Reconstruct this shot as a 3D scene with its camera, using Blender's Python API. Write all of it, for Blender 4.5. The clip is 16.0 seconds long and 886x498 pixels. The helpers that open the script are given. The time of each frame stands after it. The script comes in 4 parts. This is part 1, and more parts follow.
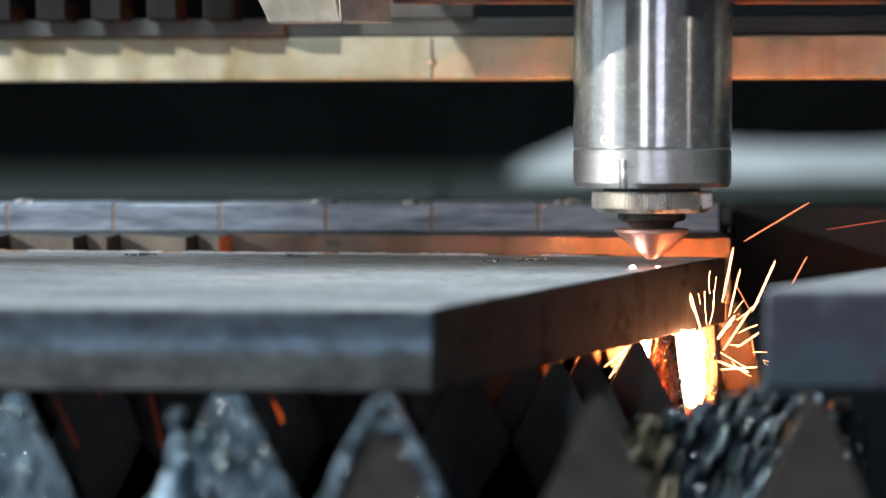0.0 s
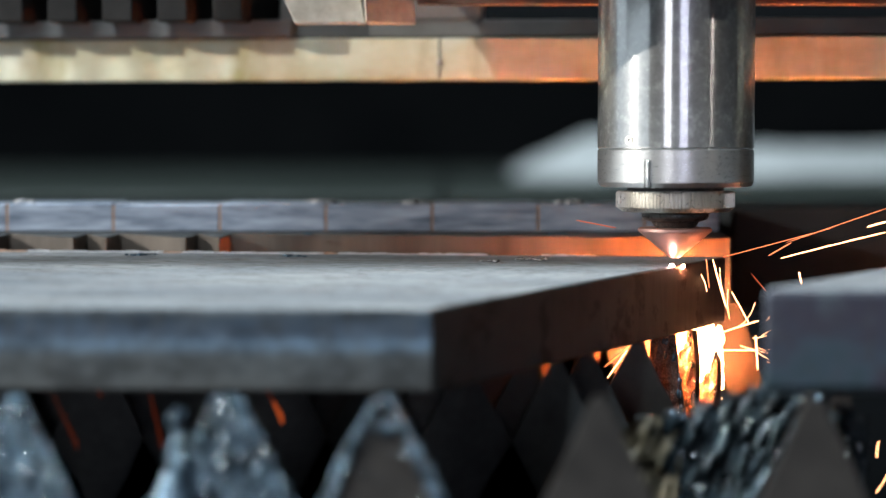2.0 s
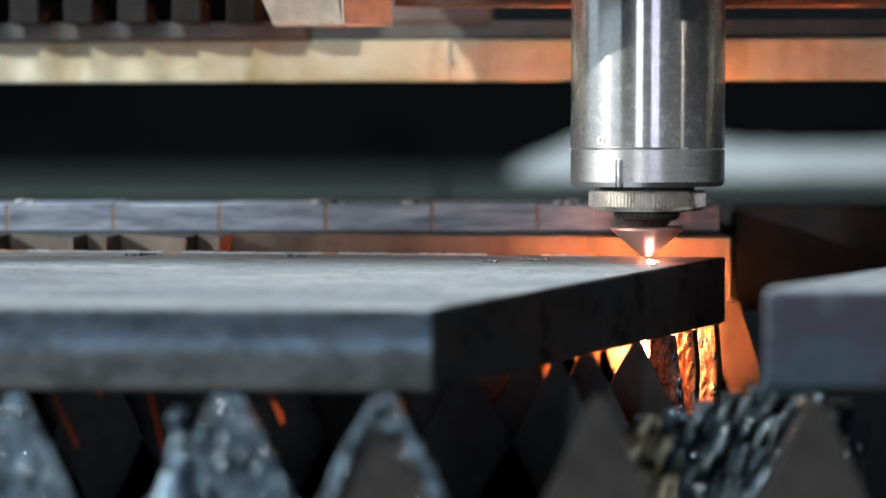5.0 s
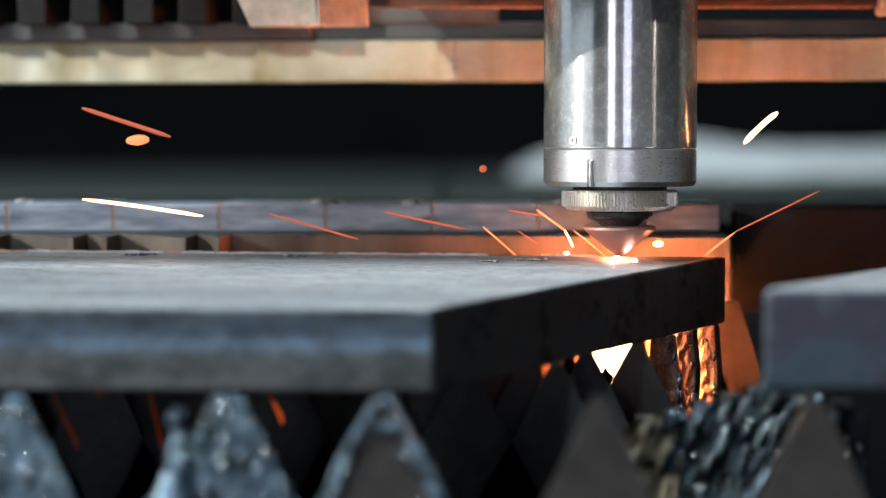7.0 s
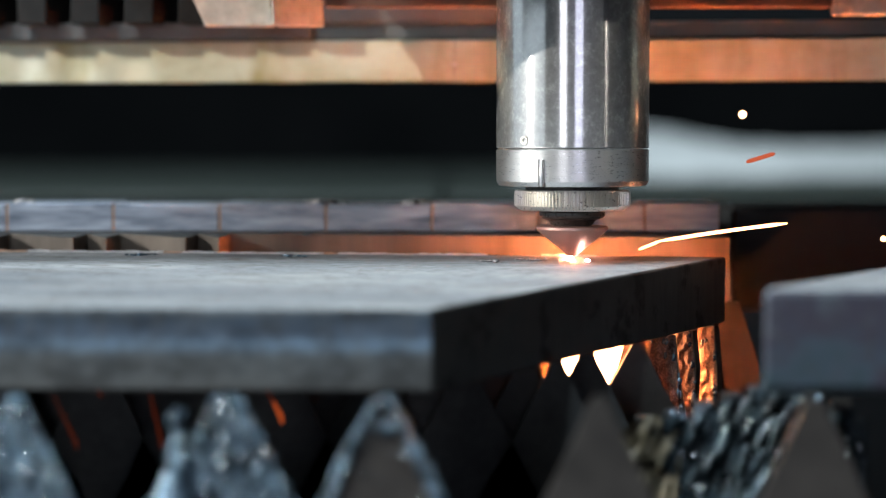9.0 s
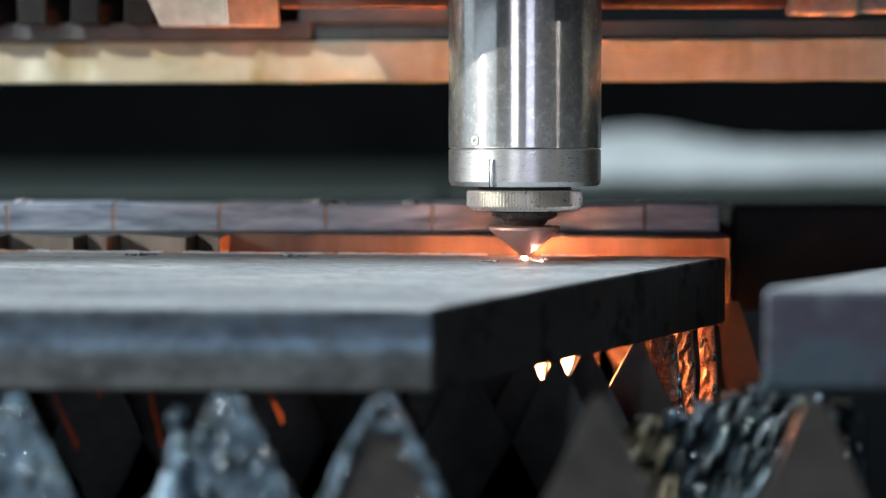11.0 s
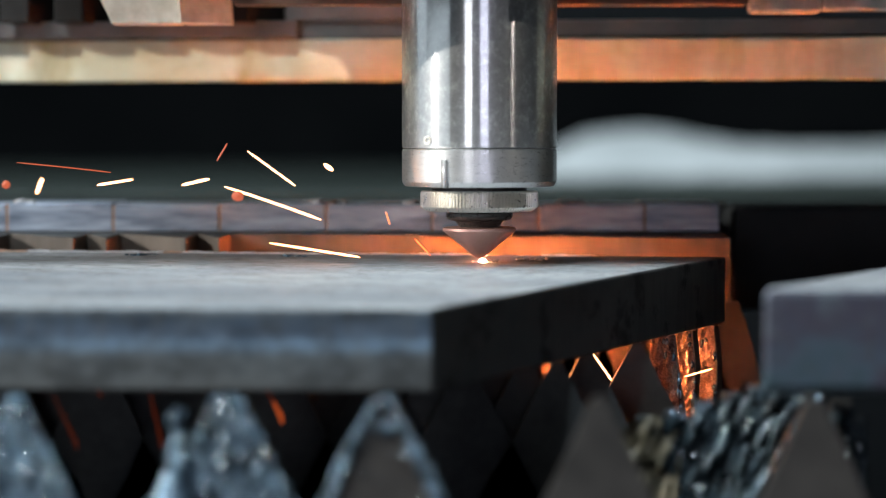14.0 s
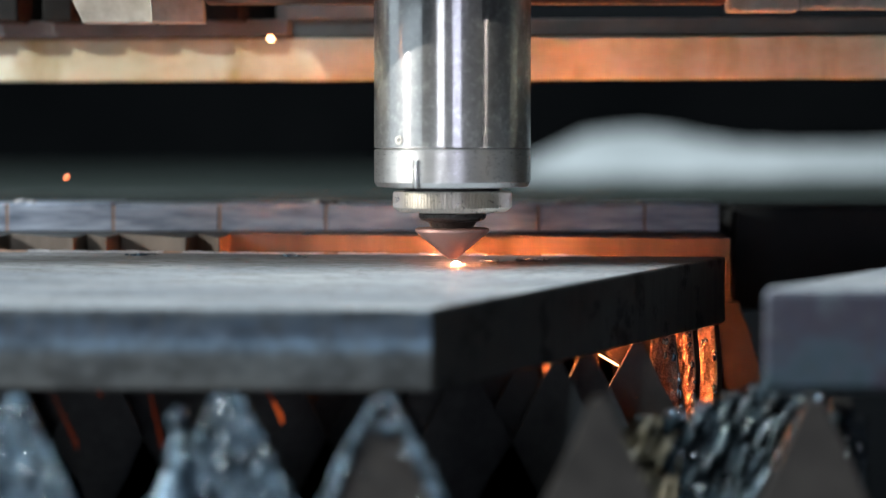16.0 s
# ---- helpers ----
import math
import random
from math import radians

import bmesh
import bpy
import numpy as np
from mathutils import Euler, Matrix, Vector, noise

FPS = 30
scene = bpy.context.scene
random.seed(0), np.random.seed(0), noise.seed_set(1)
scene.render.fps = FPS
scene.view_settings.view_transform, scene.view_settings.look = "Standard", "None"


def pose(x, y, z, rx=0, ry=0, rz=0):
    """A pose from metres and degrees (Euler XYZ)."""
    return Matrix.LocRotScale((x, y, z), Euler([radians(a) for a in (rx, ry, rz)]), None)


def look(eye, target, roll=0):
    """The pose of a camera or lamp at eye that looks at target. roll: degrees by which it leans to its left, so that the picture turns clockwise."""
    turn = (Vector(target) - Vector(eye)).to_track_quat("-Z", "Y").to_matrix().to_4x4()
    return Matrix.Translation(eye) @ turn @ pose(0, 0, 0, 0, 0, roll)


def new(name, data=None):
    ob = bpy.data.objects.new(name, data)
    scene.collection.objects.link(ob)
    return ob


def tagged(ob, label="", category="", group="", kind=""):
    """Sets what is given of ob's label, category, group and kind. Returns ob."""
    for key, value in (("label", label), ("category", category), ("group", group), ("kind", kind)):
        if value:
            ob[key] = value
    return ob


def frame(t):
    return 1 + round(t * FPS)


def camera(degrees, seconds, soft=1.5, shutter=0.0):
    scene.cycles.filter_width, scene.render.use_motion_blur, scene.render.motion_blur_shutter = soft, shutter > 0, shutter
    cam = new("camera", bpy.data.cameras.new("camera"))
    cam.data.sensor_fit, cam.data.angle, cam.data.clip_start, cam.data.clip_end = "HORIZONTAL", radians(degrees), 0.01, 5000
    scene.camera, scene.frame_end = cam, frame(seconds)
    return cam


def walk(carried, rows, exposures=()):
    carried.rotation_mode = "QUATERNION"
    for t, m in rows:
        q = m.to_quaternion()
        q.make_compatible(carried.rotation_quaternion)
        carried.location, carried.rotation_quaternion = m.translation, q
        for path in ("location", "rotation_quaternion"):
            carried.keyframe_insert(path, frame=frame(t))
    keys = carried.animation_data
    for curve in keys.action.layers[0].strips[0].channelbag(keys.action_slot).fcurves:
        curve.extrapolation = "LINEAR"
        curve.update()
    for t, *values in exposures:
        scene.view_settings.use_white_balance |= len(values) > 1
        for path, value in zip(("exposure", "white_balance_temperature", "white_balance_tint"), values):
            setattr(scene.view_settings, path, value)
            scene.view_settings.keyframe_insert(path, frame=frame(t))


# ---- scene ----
cam = camera(26, 16.0, soft=1.2)
cam.data.dof.use_dof = True
cam.data.dof.focus_distance = 0.746
cam.data.dof.aperture_fstop = 3.6
EYE = pose(0, 0, 0.0432, 86.98, 0, 0)
walk(cam, [(0.0, EYE), (16.0, EYE)])

# ---- light ----
scene.view_settings.exposure = -0.08
world = bpy.data.worlds.new("workshop_air")
world.use_nodes = True
world.node_tree.nodes["Background"].inputs[0].default_value = (0.30, 0.40, 0.46, 1)
world.node_tree.nodes["Background"].inputs[1].default_value = 0.004
scene.world = world


def area_lamp(name, eye, target, sx, sy, watts, colour):
    data = bpy.data.lights.new(name, "AREA")
    data.shape, data.size, data.size_y, data.energy, data.color = "RECTANGLE", sx, sy, watts, colour
    ob = new(name, data)
    ob.matrix_world = look(eye, target)
    return ob


def spot_lamp(name, eye, target, watts, colour, degrees, radius):
    data = bpy.data.lights.new(name, "SPOT")
    data.energy, data.color, data.spot_size, data.spot_blend, data.shadow_soft_size = watts, colour, radians(degrees), 0.35, radius
    ob = new(name, data)
    ob.matrix_world = look(eye, target)
    return ob


spot_lamp("work_lamp", (-4.6, -0.86, 1.5), (-0.02, 0.78, 0.06), 1180, (1.0, 0.97, 0.90), 9, 0.035)
spot_lamp("second_work_lamp", (1.12, -0.20, 0.50), (0.05, 0.75, 0.07), 6, (1.0, 0.94, 0.86), 7, 0.015)
area_lamp("west_window_light", (-3.6, -0.3, 0.30), (0.0, -0.3, 0.30), 5.0, 2.2, 24, (0.76, 0.90, 1.0))
area_lamp("south_window_light", (-1.12, -2.9, 0.22), (-1.12, 0.8, 0.22), 0.70, 0.62, 7.4, (0.90, 0.92, 1.0))
area_lamp("south_window_light", (0.40, -2.9, 0.22), (0.40, 0.8, 0.22), 0.74, 0.62, 5.6, (0.78, 0.80, 1.0))
# unseen faint fill, added for the barrel's right half and the right plate
area_lamp("south_fill_light", (2.1, -2.9, 0.22), (2.1, 0.8, 0.22), 2.4, 0.62, 0.8, (0.95, 0.95, 1.0))
area_lamp("roof_light", (-1.0, -0.45, 3.0), (-0.15, 0.72, 0.0), 1.2, 1.2, 235, (0.80, 0.92, 1.0))

# ---- materials ----


class Mat:
    """A node material with a Principled shader and shortcuts for noise, ramps and bump."""

    def __init__(self, name, rough=0.5, metal=0.0):
        self.m = bpy.data.materials.new(name)
        self.m.use_nodes = True
        self.t = self.m.node_tree
        self.b = self.t.nodes["Principled BSDF"]
        self.b.inputs["Roughness"].default_value = rough
        self.b.inputs["Metallic"].default_value = metal
        self.co = self.t.nodes.new("ShaderNodeTexCoord")

    def link(self, a, b):
        self.t.links.new(a, b)

    def noise(self, scale, detail=4.0, stretch=(1, 1, 1), rough=0.55):
        mp = self.t.nodes.new("ShaderNodeMapping")
        mp.inputs["Scale"].default_value = stretch
        self.link(self.co.outputs["Object"], mp.inputs["Vector"])
        n = self.t.nodes.new("ShaderNodeTexNoise")
        n.inputs["Scale"].default_value = scale
        n.inputs["Detail"].default_value = detail
        n.inputs["Roughness"].default_value = rough
        self.link(mp.outputs[0], n.inputs["Vector"])
        return n.outputs["Fac"]

    def ramp(self, fac, stops):
        r = self.t.nodes.new("ShaderNodeValToRGB")
        els = r.color_ramp.elements
        while len(els) < len(stops):
            els.new(0.5)
        for e, (p, c) in zip(els, stops):
            e.position = p
            e.color = (*c, 1) if len(c) == 3 else c
        self.link(fac, r.inputs[0])
        return r.outputs[0]

    def mix(self, fac, a, b):
        n = self.t.nodes.new("ShaderNodeMix")
        n.data_type = "RGBA"
        self.link(fac, n.inputs[0])
        for v, s in ((a, n.inputs[6]), (b, n.inputs[7])):
            if isinstance(v, tuple):
                s.default_value = (*v, 1)
            else:
                self.link(v, s)
        return n.outputs[2]

    def colour(self, c):
        if isinstance(c, tuple):
            self.b.inputs["Base Color"].default_value = (*c, 1)
        else:
            self.link(c, self.b.inputs["Base Color"])
        return self

    def rough(self, fac, lo, hi):
        r = self.ramp(fac, [(0.3, (lo, lo, lo)), (0.7, (hi, hi, hi))])
        self.link(r, self.b.inputs["Roughness"])
        return self

    def bump(self, fac, strength, dist):
        n = self.t.nodes.new("ShaderNodeBump")
        n.inputs["Strength"].default_value = strength
        n.inputs["Distance"].default_value = dist
        self.link(fac, n.inputs["Height"])
        self.link(n.outputs[0], self.b.inputs["Normal"])
        return self


def steel(name, lo, hi, r_lo, r_hi, scale, stretch=(1, 1, 1), metal=1.0, bump=0.15, dist=0.0004):
    m = Mat(name, metal=metal)
    n = m.noise(scale, 6, stretch)
    fine = m.noise(scale * 7, 3, stretch)
    m.colour(m.ramp(n, [(0.3, lo), (0.7, hi)]))
    m.rough(fine, r_lo, r_hi)
    m.bump(fine, bump, dist)
    return m.m


def glow(name, colour, strength):
    m = bpy.data.materials.new(name)
    m.use_nodes = True
    b = m.node_tree.nodes["Principled BSDF"]
    b.inputs["Base Color"].default_value = (0.1, 0.02, 0.0, 1)
    b.inputs["Emission Color"].default_value = (*colour, 1)
    b.inputs["Emission Strength"].default_value = strength
    return m


def polished():
    m = Mat("polished_steel", metal=1.0)
    m.colour(m.ramp(m.noise(40, 4, (1, 1, 0.1)), [(0.3, (0.68, 0.68, 0.69)), (0.7, (0.76, 0.76, 0.76))]))
    fine = m.noise(700, 3, (1, 1, 0.03))
    smudge = m.ramp(m.noise(420, 7, (1, 1, 0.7), 0.8), [(0.40, (0.15, 0.15, 0.15)), (0.80, (0.23, 0.23, 0.23))])
    m.link(smudge, m.b.inputs["Roughness"])
    # turning marks round the barrel spread the gloss up and down
    around = m.t.nodes.new("ShaderNodeTangent")
    around.direction_type, around.axis = "RADIAL", "Z"
    m.link(around.outputs[0], m.b.inputs["Tangent"])
    m.b.inputs["Anisotropic"].default_value = 0.95
    m.b.inputs["Anisotropic Rotation"].default_value = 0.25
    m.bump(fine, 0.05, 0.0002)
    # a thin matt veil of spatter dust and fingermarks over the polish
    veil = m.t.nodes.new("ShaderNodeBsdfPrincipled")
    veil.inputs["Base Color"].default_value = (0.80, 0.80, 0.79, 1)
    veil.inputs["Metallic"].default_value = 0.68
    veil.inputs["Roughness"].default_value = 0.30
    both = m.t.nodes.new("ShaderNodeMixShader")
    m.link(m.ramp(m.noise(260, 8, (1, 1, 0.8), 0.75), [(0.36, (0.30, 0.30, 0.30)), (0.54, (0.40, 0.40, 0.40)), (0.70, (0.72, 0.72, 0.72))]), both.inputs[0])
    m.link(m.b.outputs[0], both.inputs[1])
    m.link(veil.outputs[0], both.inputs[2])
    m.link(both.outputs[0], m.t.nodes["Material Output"].inputs["Surface"])
    return m.m


POLISHED = polished()
BRUSHED = steel("brushed_steel", (0.74, 0.73, 0.72), (0.82, 0.81, 0.80), 0.26, 0.36, 60, (1, 1, 9), metal=0.92, bump=0.05)
KNURL = steel("knurled_nickel", (0.68, 0.64, 0.58), (0.80, 0.76, 0.69), 0.25, 0.38, 120)
BLACK = steel("black_ceramic", (0.03, 0.028, 0.026), (0.06, 0.055, 0.05), 0.22, 0.4, 90, metal=0.2)
COPPER = steel("copper", (0.60, 0.34, 0.29), (0.70, 0.43, 0.37), 0.36, 0.48, 60, metal=0.8, bump=0.02)


def mill_scale():
    m = Mat("mill_scale_steel", metal=0.3)
    big = m.noise(22, 6, (0.35, 1.4, 4.0))
    mid = m.noise(70, 5, (0.5, 1.2, 2.0))
    fine = m.noise(420, 3)
    base = m.ramp(big, [(0.28, (0.125, 0.143, 0.165)), (0.52, (0.26, 0.278, 0.295)), (0.72, (0.39, 0.405, 0.41))])
    scaled = m.mix(m.ramp(mid, [(0.52, (0, 0, 0)), (0.68, (0.55, 0.55, 0.55))]), base, (0.15, 0.14, 0.13))
    pits = m.noise(340, 5, (0.45, 1.0, 1.0), 0.7)
    m.colour(m.mix(m.ramp(pits, [(0.50, (0, 0, 0)), (0.62, (0.6, 0.6, 0.6))]), scaled, (0.085, 0.085, 0.088)))
    m.rough(fine, 0.66, 0.85)
    m.bump(fine, 0.3, 0.0004)
    return m.m


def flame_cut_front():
    """A flame-cut face with level bands by height, paler blue midway and dark near the top."""
    m = Mat("banded_blue_steel", metal=0.35)
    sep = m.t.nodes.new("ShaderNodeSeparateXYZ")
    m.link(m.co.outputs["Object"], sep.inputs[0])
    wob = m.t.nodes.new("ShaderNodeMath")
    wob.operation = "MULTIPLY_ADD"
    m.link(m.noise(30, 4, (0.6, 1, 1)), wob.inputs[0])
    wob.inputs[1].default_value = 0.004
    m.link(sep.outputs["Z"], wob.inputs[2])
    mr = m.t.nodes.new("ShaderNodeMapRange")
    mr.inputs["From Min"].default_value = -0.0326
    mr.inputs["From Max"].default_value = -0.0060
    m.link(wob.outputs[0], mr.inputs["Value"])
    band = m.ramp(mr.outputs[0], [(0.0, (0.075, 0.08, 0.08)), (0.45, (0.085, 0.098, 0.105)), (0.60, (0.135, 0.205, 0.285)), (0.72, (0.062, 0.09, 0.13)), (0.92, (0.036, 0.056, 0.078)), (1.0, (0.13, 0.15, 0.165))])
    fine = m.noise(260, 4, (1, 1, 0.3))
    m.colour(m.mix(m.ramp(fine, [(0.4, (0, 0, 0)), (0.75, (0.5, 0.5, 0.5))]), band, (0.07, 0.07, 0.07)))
    m.rough(fine, 0.4, 0.6)
    blotch = m.ramp(m.noise(75, 6, (1, 1, 1.6), 0.7), [(0.40, (0.5, 0.5, 0.5)), (0.60, (1.25, 1.25, 1.25))])
    dull = m.t.nodes.new("ShaderNodeMix")
    dull.data_type, dull.blend_type = "RGBA", "MULTIPLY"
    dull.inputs[0].default_value = 0.85
    m.link(m.b.inputs["Base Color"].links[0].from_socket, dull.inputs[6])
    m.link(blotch, dull.inputs[7])
    m.colour(dull.outputs[2])
    m.bump(fine, 0.4, 0.0004)
    return m.m


def blued():
    """Heat-tinted steel with blue, teal and violet clouds."""
    m = Mat("heat_tinted_steel", metal=0.4)
    cloud = m.noise(40, 4, (1, 1, 1.4))
    tint = m.ramp(cloud, [(0.30, (0.018, 0.050, 0.060)), (0.44, (0.055, 0.080, 0.108)), (0.54, (0.050, 0.045, 0.068)), (0.70, (0.105, 0.138, 0.160))])
    fine = m.noise(300, 4)
    m.colour(m.mix(m.ramp(fine, [(0.45, (0, 0, 0)), (0.75, (0.5, 0.5, 0.5))]), tint, (0.07, 0.07, 0.07)))
    m.rough(fine, 0.4, 0.6)
    m.bump(fine, 0.4, 0.0004)
    return m.m


BLUED = blued()
PLATE = mill_scale()
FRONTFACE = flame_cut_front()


def cut_face():
    """A smooth dark cut face with darker tongues of soot."""
    m = Mat("cut_steel_face", metal=0.3)
    soot = m.noise(60, 6, (1, 1, 0.8), 0.65)
    grain = m.noise(330, 3, (1, 1, 0.12))
    base = m.ramp(m.noise(26, 4, (1, 1, 1.5)), [(0.3, (0.055, 0.058, 0.058)), (0.7, (0.10, 0.102, 0.10))])
    m.colour(m.mix(m.ramp(soot, [(0.54, (0, 0, 0)), (0.60, (0.85, 0.85, 0.85))]), base, (0.022, 0.022, 0.023)))
    m.rough(grain, 0.42, 0.6)
    m.bump(grain, 0.25, 0.0003)
    return m.m


CUTFACE = cut_face()
TANPLATE = steel("rusty_cut_face", (0.045, 0.036, 0.030), (0.13, 0.105, 0.085), 0.5, 0.7, 55, (1, 1, 0.12), metal=0.2, bump=0.4)
BARSTEEL = steel("weathered_bar_steel", (0.10, 0.125, 0.17), (0.36, 0.41, 0.49), 0.4, 0.6, 120, (0.35, 1, 2.2), metal=0.4, bump=0.5)
RUST = steel("rust", (0.30, 0.17, 0.11), (0.46, 0.30, 0.22), 0.6, 0.8, 200, metal=0.0)
# pale colour for burrs and for painted edge highlights
BURRHIGHLIGHT = steel("burr_highlight", (0.42, 0.43, 0.45), (0.66, 0.67, 0.69), 0.35, 0.5, 200, metal=0.5)
CRUMB = steel("grey_crumb", (0.05, 0.05, 0.055), (0.42, 0.42, 0.43), 0.35, 0.5, 600, metal=0.3)
SLATSTEEL = steel("slat_steel", (0.030, 0.028, 0.026), (0.064, 0.058, 0.053), 0.4, 0.6, 50, metal=0.4, bump=0.3)
# darker copy of the slat steel, with shade put into its colour
SHADEDSTEEL = steel("shaded_steel", (0.020, 0.023, 0.024), (0.046, 0.050, 0.050), 0.55, 0.75, 50, metal=0.1, bump=0.3)
SLAG = steel("glassy_slag", (0.010, 0.020, 0.029), (0.18, 0.275, 0.36), 0.12, 0.28, 130, metal=0.55, bump=0.6, dist=0.0008)
RUSTSLAG = steel("rusty_slag", (0.09, 0.055, 0.045), (0.26, 0.17, 0.13), 0.18, 0.34, 160, metal=0.2, bump=0.6, dist=0.0008)
DARKSLAG = steel("black_slag", (0.006, 0.010, 0.012), (0.070, 0.105, 0.125), 0.07, 0.22, 130, metal=0.45, bump=0.6, dist=0.0008)
OCHRESLAG = steel("ochre_slag", (0.04, 0.038, 0.026), (0.13, 0.105, 0.06), 0.35, 0.55, 150, metal=0.2, bump=0.6, dist=0.0008)
SLAG.node_tree.nodes["Principled BSDF"].inputs["Specular IOR Level"].default_value = 0.9
DROPLET = steel("bright_droplet", (0.60, 0.66, 0.70), (0.75, 0.80, 0.84), 0.05, 0.10, 300, metal=1.0, bump=0.0)
DARK = steel("dark_machine_paint", (0.012, 0.014, 0.016), (0.028, 0.03, 0.032), 0.5, 0.7, 14, metal=0.0)
DARK.node_tree.nodes["Principled BSDF"].inputs["Specular IOR Level"].default_value = 0.12
RACK = steel("dark_rack_steel", (0.008, 0.0075, 0.0075), (0.022, 0.020, 0.019), 0.6, 0.8, 40, metal=0.0)
RACK.node_tree.nodes["Principled BSDF"].inputs["Specular IOR Level"].default_value = 0.15
GREYPAINT = steel("grey_machine_paint", (0.11, 0.105, 0.10), (0.20, 0.19, 0.18), 0.45, 0.65, 30, metal=0.0)
WHITEPAINT = steel("white_machine_paint", (0.52, 0.48, 0.41), (0.80, 0.76, 0.69), 0.35, 0.55, 150, metal=0.0)
BROWN = steel("brown_machine_paint", (0.11, 0.070, 0.054), (0.20, 0.135, 0.105), 0.4, 0.6, 40, metal=0.0)
SHEET = steel("grey_green_sheet", (0.015, 0.022, 0.018), (0.034, 0.044, 0.038), 0.5, 0.7, 6, metal=0.1)
# for the hall, and for machine parts whose shade is put into the colour
NEARBLACK = steel("near_black_paint", (0.006, 0.007, 0.008), (0.014, 0.015, 0.016), 0.7, 0.9, 1.5, metal=0.0)
NEARBLACK.node_tree.nodes["Principled BSDF"].inputs["Specular IOR Level"].default_value = 0.05
FILM = steel("white_film", (0.38, 0.41, 0.41), (0.60, 0.63, 0.63), 0.4, 0.6, 8, metal=0.0)


def cream():
    m = Mat("cream_paint", 0.45)
    big = m.noise(38, 6, (0.5, 1, 1), 0.65)
    oil = m.noise(30, 5, (1, 1, 0.4))
    base = m.ramp(big, [(0.30, (0.48, 0.41, 0.22)), (0.48, (0.65, 0.61, 0.43)), (0.66, (0.75, 0.73, 0.59))])
    m.colour(m.mix(m.ramp(oil, [(0.52, (0, 0, 0)), (0.66, (0.85, 0.85, 0.85))]), base, (0.40, 0.32, 0.12)))
    m.rough(oil, 0.3, 0.55)
    m.bump(m.noise(220, 3), 0.2, 0.0004)
    return m.m


CREAM = cream()
WHITEHOT = glow("white_hot_metal", (1.0, 0.30, 0.13), 4200)
JETHOT = glow("molten_stream", (1.0, 0.21, 0.06), 2150)
MELTHOT = glow("white_hot_melt", (1.0, 0.70, 0.62), 190)
SPRAYHOT = glow("yellow_white_spray", (1.0, 0.37, 0.16), 40)
STRANDBRIGHT = glow("glowing_strand", (1.0, 0.16, 0.03), 0.40)
STRANDDIM = glow("dull_red_strand", (1.0, 0.13, 0.03), 0.05)
YELLOWHOT = glow("yellow_hot_metal", (1.0, 0.42, 0.19), 9)
ORANGEHOT = glow("orange_hot_metal", (1.0, 0.25, 0.10), 1.8)
REDHOT = glow("red_hot_metal", (1.0, 0.19, 0.09), 0.58)

# ---- building helpers ----


def link_mesh(name, bm, material, smooth=False):
    me = bpy.data.meshes.new(name)
    bmesh.ops.recalc_face_normals(bm, faces=bm.faces[:])
    bm.to_mesh(me)
    bm.free()
    me.materials.append(material)
    if smooth:
        for p in me.polygons:
            p.use_smooth = True
    return new(name, me)


def part(name, bm, material, parent, label="", smooth=False):
    ob = link_mesh(name, bm, material, smooth)
    ob.parent = parent
    return tagged(ob, label)


def box(x0, x1, y0, y1, z0, z1, bevel=0.0, bm=None, seg=2):
    bm = bm or bmesh.new()
    m = Matrix.LocRotScale(((x0 + x1) / 2, (y0 + y1) / 2, (z0 + z1) / 2), None, (x1 - x0, y1 - y0, z1 - z0))
    made = bmesh.ops.create_cube(bm, size=1.0, matrix=m)["verts"]
    if bevel:
        edges = list({e for v in made for e in v.link_edges})
        bmesh.ops.bevel(bm, geom=edges, offset=bevel, segments=seg, affect="EDGES", profile=0.5)
    return bm


def prism(outline, z0, z1, bevel=0.0, drop=None):
    """An upright slab over an outline of (x, y); drop(x, y) tips it."""
    bm = bmesh.new()
    f = lambda x, y: drop(x, y) if drop else 0.0
    low = [bm.verts.new((x, y, z0 + f(x, y))) for x, y in outline]
    top = [bm.verts.new((x, y, z1 + f(x, y))) for x, y in outline]
    bm.faces.new(low[::-1])
    bm.faces.new(top)
    n = len(outline)
    for i in range(n):
        j = (i + 1) % n
        bm.faces.new((low[i], low[j], top[j], top[i]))
    if bevel:
        bmesh.ops.bevel(bm, geom=bm.edges[:], offset=bevel, segments=2, affect="EDGES", profile=0.5)
    return bm


def lathe(profile, n=96, ripple=None):
    """A turned solid round z from (radius, height) pairs; ripple(i, k) scales the radius."""
    bm = bmesh.new()
    rings = []
    for k, (r, z) in enumerate(profile):
        ring = []
        for i in range(n):
            a = 2 * math.pi * i / n
            q = r * (ripple(i, k) if ripple else 1.0)
            ring.append(bm.verts.new((q * math.cos(a), q * math.sin(a), z)))
        rings.append(ring)
    for a, b in zip(rings, rings[1:]):
        for i in range(n):
            j = (i + 1) % n
            bm.faces.new((a[i], a[j], b[j], b[i]))
    bm.faces.new(rings[0][::-1])
    bm.faces.new(rings[-1])
    return bm


def sharp(ob, degrees=30):
    ob.data.set_sharp_from_angle(angle=radians(degrees))
    return ob


def lump(bm, x, y, z, r, seed, squash=(1, 1, 1), sub=1):
    made = bmesh.ops.create_icosphere(bm, subdivisions=sub, radius=1.0)["verts"]
    for v in made:
        k = r * (1 + 0.5 * noise.noise(v.co * 1.3 + Vector((seed * 3.1, seed * 1.7, seed))))
        v.co = Vector((x + v.co.x * k * squash[0], y + v.co.y * k * squash[1], z + v.co.z * k * squash[2]))


# ---- hall ----


